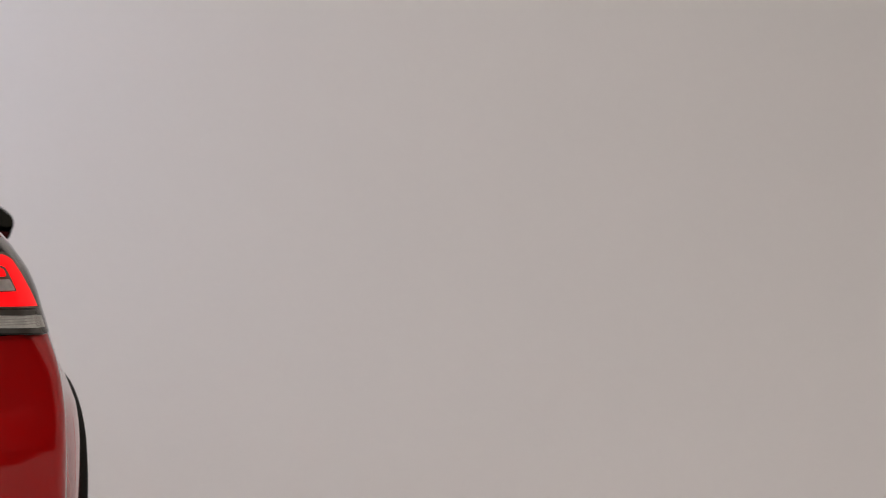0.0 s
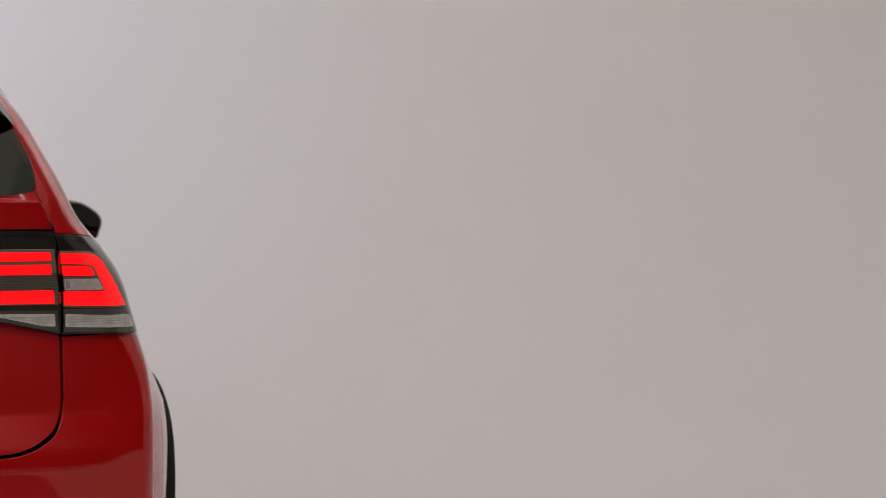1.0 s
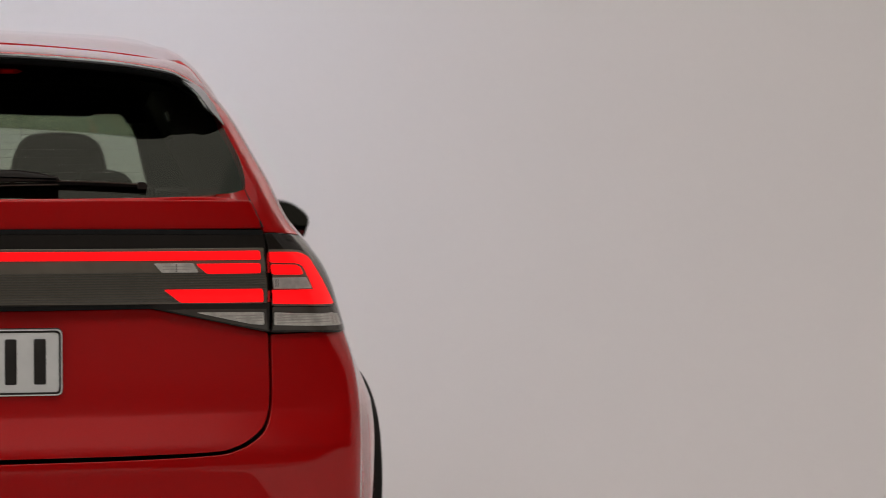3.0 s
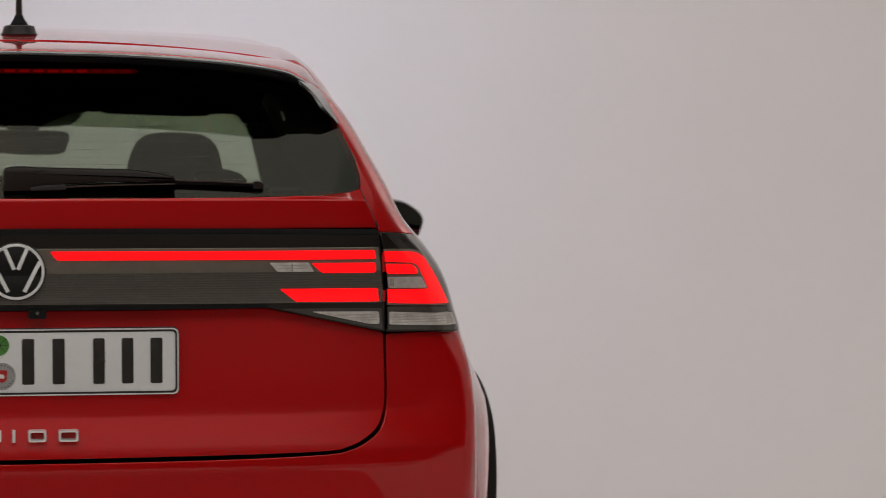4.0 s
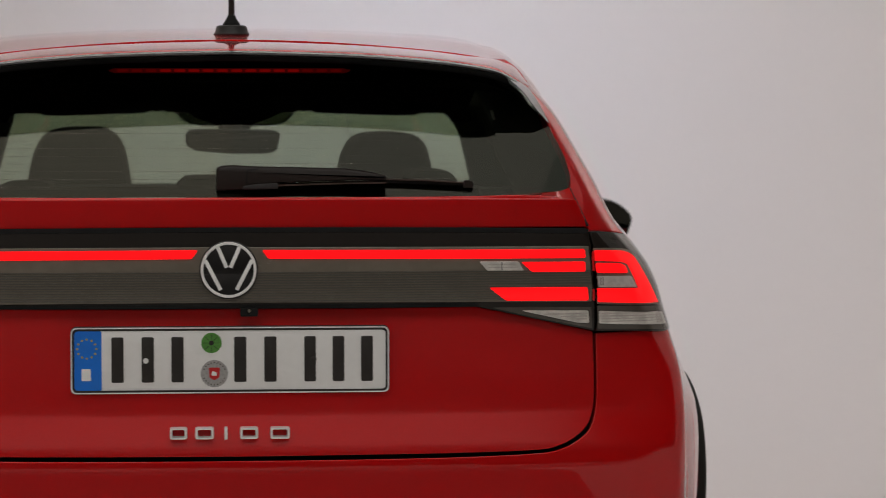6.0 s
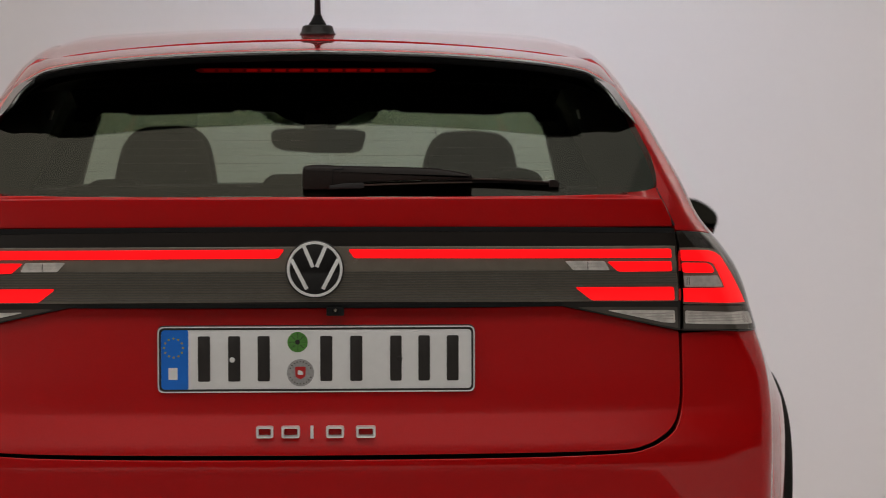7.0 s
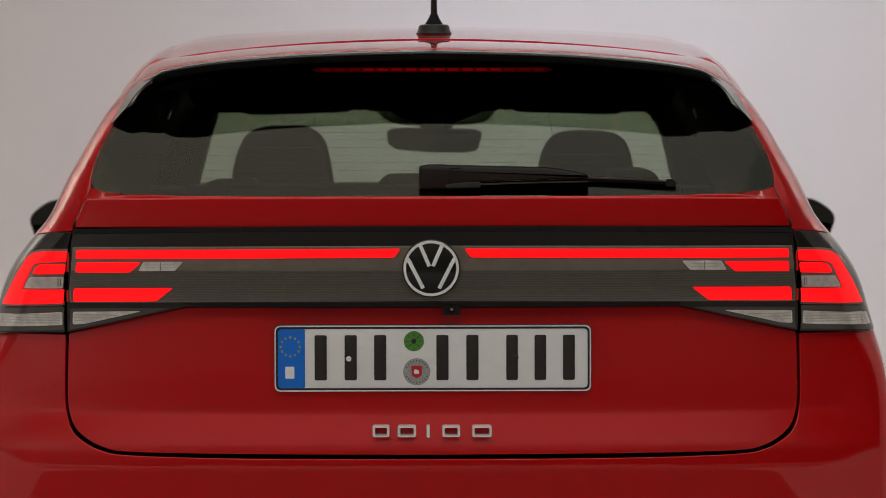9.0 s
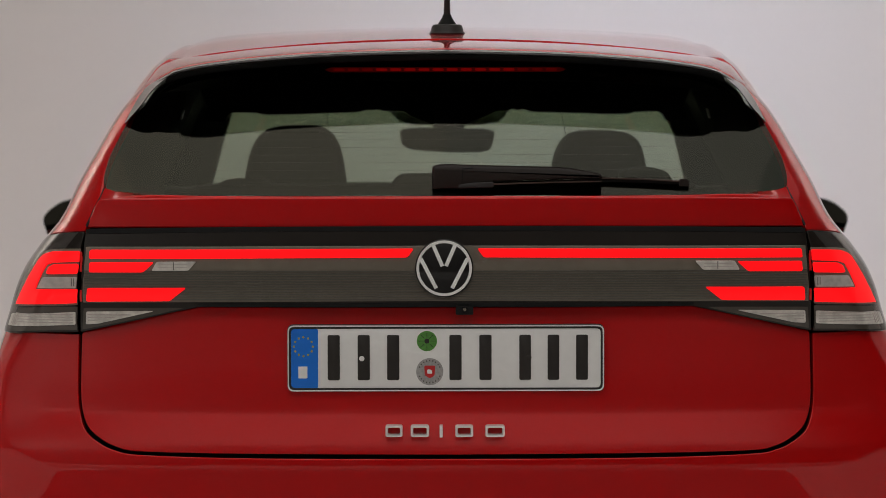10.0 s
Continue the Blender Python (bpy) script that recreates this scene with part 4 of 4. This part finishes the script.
prism("cabin_mirror", rounded(CABIN_MIRROR, 0.008), 1.88, 0.035, TRIM, car, "black interior mirror", bevel=0.008)
lathe_box("mirror_stem", (0.0, 1.93, 1.31), (0.05, 0.03, 0.08), TRIM, car, "", bevel=0.008)
DASH = [(0.0003, 1.1394), (0.3046, 1.1388), (0.7495, 1.1364)]
prism("dashboard", both([(x, z) for x, z in DASH] + [(0.75, 0.95), (0.0, 0.95)]), 2.50, 0.25, TRIM, car, "dark dashboard", bevel=0.03)
for left, right_px in (([(-0.4536, 1.1545), (-0.4483, 1.1928), (-0.4379, 1.2335), (-0.4237, 1.2628), (-0.4020, 1.2818), (-0.3726, 1.2906), (-0.3344, 1.2918), (-0.2898, 1.2905), (-0.2619, 1.2777), (-0.2429, 1.2535), (-0.2316, 1.2114), (-0.2241, 1.1604)], "driver"), ([(0.2348, 1.1594), (0.2399, 1.1913), (0.2475, 1.2269), (0.2628, 1.2575), (0.2858, 1.2740), (0.3214, 1.2796), (0.3787, 1.2789), (0.4131, 1.2711), (0.4361, 1.2520), (0.4463, 1.2227), (0.4527, 1.1908), (0.4566, 1.1590)], "passenger")):
    lo = [(left[0][0] - 0.05, 0.75), (left[-1][0] + 0.05, 0.75)]
    seat = prism("front_seat", curved(left, 3) + lo[::-1], 1.70, 0.11, CLOTH, car, "dark cloth front seat with built-in headrest", bevel=0.03)
    cushion("seat_cushion", ((left[0][0] + left[-1][0]) / 2, 2.0, 0.62), (0.26, 0.28, 0.09), CLOTH, seat)
BENCH = [(0.0002, 1.1879), (0.2223, 1.1874), (0.4633, 1.1859)]
bench = prism("rear_bench", both([(x, z) for x, z in BENCH] + [(0.60, 0.60), (0.0, 0.60)]), 0.60, 0.14, CLOTH, car, "dark cloth rear bench", bevel=0.02)
for loop in ([(-0.1033, 1.1829), (-0.0969, 1.1945), (-0.0864, 1.2029), (-0.0663, 1.2060), (0.0657, 1.2057), (0.0847, 1.2004), (0.0973, 1.1824)], [(0.3243, 1.1820), (0.3296, 1.2084), (0.3507, 1.2167), (0.3824, 1.2172), (0.4056, 1.2124), (0.4193, 1.2008), (0.4289, 1.1817)], [(-0.4265, 1.1836), (-0.4158, 1.1930), (-0.4010, 1.1962), (-0.3672, 1.1972), (-0.3356, 1.1960), (-0.3251, 1.1833)]):
    prism("headrest", curved(loop, 3) + [(loop[-1][0], loop[-1][1] - 0.05), (loop[0][0], loop[0][1] - 0.05)], 0.63, 0.09, CLOTH, bench, "dark cloth rear headrest", bevel=0.012)
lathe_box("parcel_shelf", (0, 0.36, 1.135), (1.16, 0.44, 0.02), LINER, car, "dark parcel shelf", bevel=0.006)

# wiper
ARM_LOOP = [(-0.0222, 1.2271), (-0.0203, 1.2327), (-0.0091, 1.2354), (0.0114, 1.2359), (0.0282, 1.2344), (0.1885, 1.2304), (0.2258, 1.2256), (0.2556, 1.2190), (0.2584, 1.2134), (0.2538, 1.2111), (0.1885, 1.2108), (0.0785, 1.2064), (0.0747, 1.1970), (0.0225, 1.1953), (-0.0222, 1.1944)]
wiper = prism("rear_wiper", ARM_LOOP, 0.03, 0.03, WIPER, car, "black rear wiper with a cover", bevel=0.006)
BLADE_LOOP = [(0.0787, 1.2055), (0.1611, 1.2086), (0.2546, 1.2108), (0.3294, 1.2092), (0.4033, 1.2053), (0.4033, 1.2006), (0.3294, 1.2040), (0.2546, 1.2061), (0.1611, 1.2044), (0.0787, 1.2008)]
prism("blade", BLADE_LOOP, 0.055, 0.012, RUBBER, wiper, "thin rubber wiper blade")
SPINE = [(0.2562, 1.2132), (0.3291, 1.2112), (0.3889, 1.2073), (0.3889, 1.2050), (0.3291, 1.2088), (0.2562, 1.2109)]
prism("blade_spine", SPINE, 0.05, 0.008, WIPER_STRIP, wiper)
STRIP = [(0.0782, 1.2040), (0.1321, 1.2057), (0.1971, 1.2070), (0.2566, 1.2078), (0.2566, 1.2059), (0.1971, 1.2051), (0.1321, 1.2034), (0.0782, 1.2012)]
prism("wiper_strip", STRIP, 0.0285, 0.006, WIPER_STRIP, wiper)
CLIP = [(0.0215, 1.2018), (0.0448, 1.2055), (0.0791, 1.2068), (0.0791, 1.1975), (0.0215, 1.1958)]
prism("wiper_clip", rounded(CLIP, 0.0015, 2), 0.0265, 0.006, TRIM, wiper, "grey plastic clip", bevel=0.001)
SPLIT = [(0.0262, 1.2050), (0.0276, 1.2273), (0.0299, 1.2293), (0.0429, 1.2297), (0.0443, 1.2328), (0.0455, 1.2328), (0.0448, 1.2284), (0.0309, 1.2280), (0.0290, 1.2264), (0.0280, 1.2050)]
prism("cover_joint", SPLIT, 0.0293, 0.002, DARK, wiper)
CAP = [(0.3866, 1.2102), (0.3959, 1.2102), (0.4015, 1.2074), (0.4025, 1.1981), (0.3866, 1.1981)]
prism("blade_end", CAP, 0.05, 0.015, WIPER, wiper)

# aerial
AERIAL_AT = (0.0035, 0.66, 0.0)
aerial = turned("aerial", [(1.458, 0.0), (1.458, 0.029), (1.463, 0.0325), (1.468, 0.0335), (1.472, 0.0305), (1.479, 0.0290), (1.4825, 0.0275), (1.4845, 0.023), (1.4850, 0.0)], AERIAL_AT, "z", TRIM, car, "short black rod aerial on the roof")
turned("rod_foot", [(1.4835, 0.0), (1.4835, 0.0165), (1.487, 0.0160), (1.4905, 0.0135), (1.496, 0.0100), (1.503, 0.0072), (1.506, 0.0)], AERIAL_AT, "z", RUBBER, aerial)
turned("rod", [(1.500, 0.0), (1.500, 0.0062), (1.53, 0.0056), (1.70, 0.0045), (1.704, 0.0)], AERIAL_AT, "z", WIPER, aerial)

# door mirrors
DOOR_MIRROR = curved([(0.8903, 1.1075), (0.9295, 1.1067), (0.9532, 1.1003), (0.9785, 1.0821), (0.9897, 1.0667), (0.9912, 1.0513), (0.9857, 1.0331), (0.9802, 1.0191), (0.9648, 1.0136), (0.8907, 1.0207)], 4)
for sgn, turn in ((1, lambda l: l), (-1, flipped)):
    m = prism("door_mirror", turn(DOOR_MIRROR), 2.34, 0.14, GLOSS_BLACK, car, "black door mirror", bevel=0.012)
    c = Vector((sum(q[0] for q in DOOR_MIRROR) / len(DOOR_MIRROR), sum(q[1] for q in DOOR_MIRROR) / len(DOOR_MIRROR)))
    glass = prism("mirror_glass", turn([tuple(c + (Vector(q) - c) * 0.82) for q in DOOR_MIRROR]), 2.337, 0.004, MIRROR, m, "mirror glass")
    for ob in (m, glass):
        for v in ob.data.vertices:
            v.co.y += 0.12 * (v.co.z - c.y) - 0.75 * (sgn * v.co.x - c.x)

# number plate
HOLDER = box_loop(-0.2598, 0.2598, 0.8640, 0.9740, 0.010)
prism("plate_holder", HOLDER, -0.004, 0.014, TRIM, tailgate, "thin black plate holder", bevel=0.001)
PLATE = box_loop(-0.2588, 0.2588, 0.8652, 0.9731, 0.010)
plate = prism("number_plate", PLATE, -0.010, 0.02, WHITE, car, "white number plate with plain dark bars and a blue band", bevel=0.001)
n = box_loop(-0.2566, 0.2566, 0.8674, 0.9711, 0.009)
hoop("rim", PLATE, n, -0.0125, 0.003, WHITE, plate)
hoop("border", n, box_loop(-0.2533, 0.2533, 0.8707, 0.9678, 0.007), -0.0112, 0.001, BARS, plate)
prism("blue_band", box_loop(-0.2532, -0.2090, 0.8706, 0.9678, 0.003), -0.0104, 0.002, BLUE, plate, "blue band")
STARS = [(-0.2328, 0.9387)][0]
for k in range(12):
    a = 2 * math.pi * k / 12
    prism("star", ring_loop(STARS[0] + 0.0155 * math.cos(a), STARS[1] + 0.0155 * math.sin(a), 0.0018, 8), -0.0109, 0.001, YELLOW, plate)
BAND_BAR = [(-0.2414, 0.8866), (-0.2265, 0.9061)]
prism("bar", box_loop(BAND_BAR[0][0], BAND_BAR[1][0], BAND_BAR[0][1], BAND_BAR[1][1], 0.001), -0.0109, 0.001, WHITE, plate)
for x0, x1 in ([(-0.2033, 0.9209), (-0.1635, 0.9209)], [(-0.1542, 0.9208), (-0.1144, 0.9208)], [(-0.1060, 0.9207), (-0.0662, 0.9207)], [(-0.0041, 0.9205), (0.0357, 0.9204)], [(0.0449, 0.9204), (0.0848, 0.9203)], [(0.1107, 0.9203), (0.1487, 0.9202)], [(0.1570, 0.9202), (0.1950, 0.9201)], [(0.2033, 0.9201), (0.2422, 0.9200)]):
    mid, w = (x0[0] + x1[0]) / 2, (x1[0] - x0[0]) * 0.25
    prism("bar", box_loop(mid - w, mid + w, 0.8835, 0.9575, 0.003), -0.0116, 0.002, BARS, plate, bevel=0.0006)
DISC = [(-0.0309, 0.9475), (-0.0264, 0.8973)]
prism("green_sticker", ring_loop(*DISC[0], 0.0166), -0.0111, 0.002, GREEN, plate, "round green sticker")
for k in range(8):
    a = 2 * math.pi * k / 8
    d = Vector((math.cos(a), math.sin(a)))
    s = Vector((-d.y, d.x)) * 0.0004
    c = Vector(DISC[0])
    prism("sticker_line", [tuple(c + d * 0.006 + s), tuple(c + d * 0.006 - s), tuple(c + d * 0.0145 - s), tuple(c + d * 0.0145 + s)], -0.0115, 0.0006, BARS, plate)
prism("sticker_hub", ring_loop(*DISC[0], 0.0042, 12), -0.0115, 0.0006, BARS, plate)
for spot, mat in (([(-0.1375, 0.9189)][0], WHITE), ([(0.1357, 0.9202)][0], BARS)):
    prism("bolt_cap", ring_loop(*spot, 0.0046, 16), -0.0125, 0.003, mat, plate, bevel=0.0012)
seal = prism("seal", ring_loop(*DISC[1], 0.0222), -0.0109, 0.002, SEAL, plate, "round grey seal")
for k in range(22):
    a = 2 * math.pi * (k + 0.5) / 22
    if abs(math.sin(a)) < 0.3:
        continue
    d = Vector((math.cos(a), math.sin(a)))
    s = Vector((-d.y, d.x)) * 0.0010
    c = Vector(DISC[1])
    prism("seal_bar", [tuple(c + d * 0.0172 + s), tuple(c + d * 0.0172 - s), tuple(c + d * 0.0192 - s), tuple(c + d * 0.0192 + s)], -0.0112, 0.0006, RIB, plate)
prism("shield", rounded([(DISC[1][0] - 0.009, DISC[1][1] + 0.010), (DISC[1][0] - 0.008, DISC[1][1] - 0.006), (DISC[1][0], DISC[1][1] - 0.011), (DISC[1][0] + 0.008, DISC[1][1] - 0.006), (DISC[1][0] + 0.009, DISC[1][1] + 0.010)], 0.002, 2), -0.0114, 0.001, SHIELD, plate)

prism("shield_mark", rounded([(DISC[1][0] - 0.0050, DISC[1][1] - 0.0030), (DISC[1][0] + 0.0045, DISC[1][1] - 0.0035), (DISC[1][0] + 0.0035, DISC[1][1] + 0.0025), (DISC[1][0] - 0.0035, DISC[1][1] + 0.0045)], 0.002, 3), -0.0118, 0.0008, WHITE, plate, "plain white mark")

# chrome shapes under the plate
for k, (lo, hi) in enumerate(([(-0.0989, 0.7921), (-0.0707, 0.8115)], [(-0.0578, 0.7920), (-0.0274, 0.8114)], [(-0.0104, 0.7919), (-0.0053, 0.8113)], [(0.0149, 0.7919), (0.0445, 0.8112)], [(0.0638, 0.7918), (0.0961, 0.8111)])):
    loop = box_loop(lo[0], hi[0], lo[1], hi[1], 0.004 if k != 2 else 0.001)
    if k == 2:
        prism("badge_shape", loop, -0.036, 0.02, CHROME, tailgate, "plain chrome shape", bevel=0.0008)
    else:
        c = Vector(((lo[0] + hi[0]) / 2, (lo[1] + hi[1]) / 2))
        inner = [((x - c.x) * (1 - 0.0088 / (hi[0] - lo[0])) + c.x, (z - c.y) * (1 - 0.0080 / (hi[1] - lo[1])) + c.y) for x, z in loop]
        hoop("badge_shape", loop, inner, -0.036, 0.02, CHROME, tailgate, "plain chrome shape")

# round badge
BADGE = [(-0.0024, 1.0673)][0]
badge = prism("round_badge", ring_loop(*BADGE, 0.0474, 64), -0.024, 0.02, GLOSS_BLACK, car, "round black badge with chrome ring and bars", bevel=0.002)
hoop("badge_ring", ring_loop(*BADGE, 0.0455, 64), ring_loop(*BADGE, 0.0407, 64), -0.0275, 0.006, CHROME, badge, "chrome ring")


def slant(a, b, wide):
    a, b = Vector(a) + Vector(BADGE), Vector(b) + Vector(BADGE)
    s = Vector(((b - a).y, -(b - a).x)).normalized() * wide / 2
    prism("badge_bar", [tuple(a + s), tuple(a - s), tuple(b - s), tuple(b + s)], -0.0268, 0.004, CHROME, badge, "plain chrome bar", bevel=0.0006)


for sx in (1, -1):
    slant((sx * 0.0178, 0.0375), (sx * 0.0030, 0.0035), 0.0062)
    slant((sx * 0.0380, 0.0160), (sx * 0.0130, -0.0325), 0.0062)

# small camera under the light bar
EYE_BOX = [(0.0164, 1.0056), (0.0450, 1.0056), (0.0450, 0.9908), (0.0163, 0.9908)]
cam_box = prism("reversing_camera", rounded(EYE_BOX, 0.002, 2), -0.018, 0.03, RUBBER, car, "small black reversing camera", bevel=0.001)
EYE_SPOT = [(0.0306, 0.9998)][0]
lens_ring = prism("camera_lens", ring_loop(*EYE_SPOT, 0.0048, 20), -0.0195, 0.004, GLOSS_BLACK, cam_box)
prism("lens_eye", ring_loop(EYE_SPOT[0] + 0.0004, EYE_SPOT[1] + 0.0002, 0.0026, 16), -0.0199, 0.001, SMOKE, lens_ring)
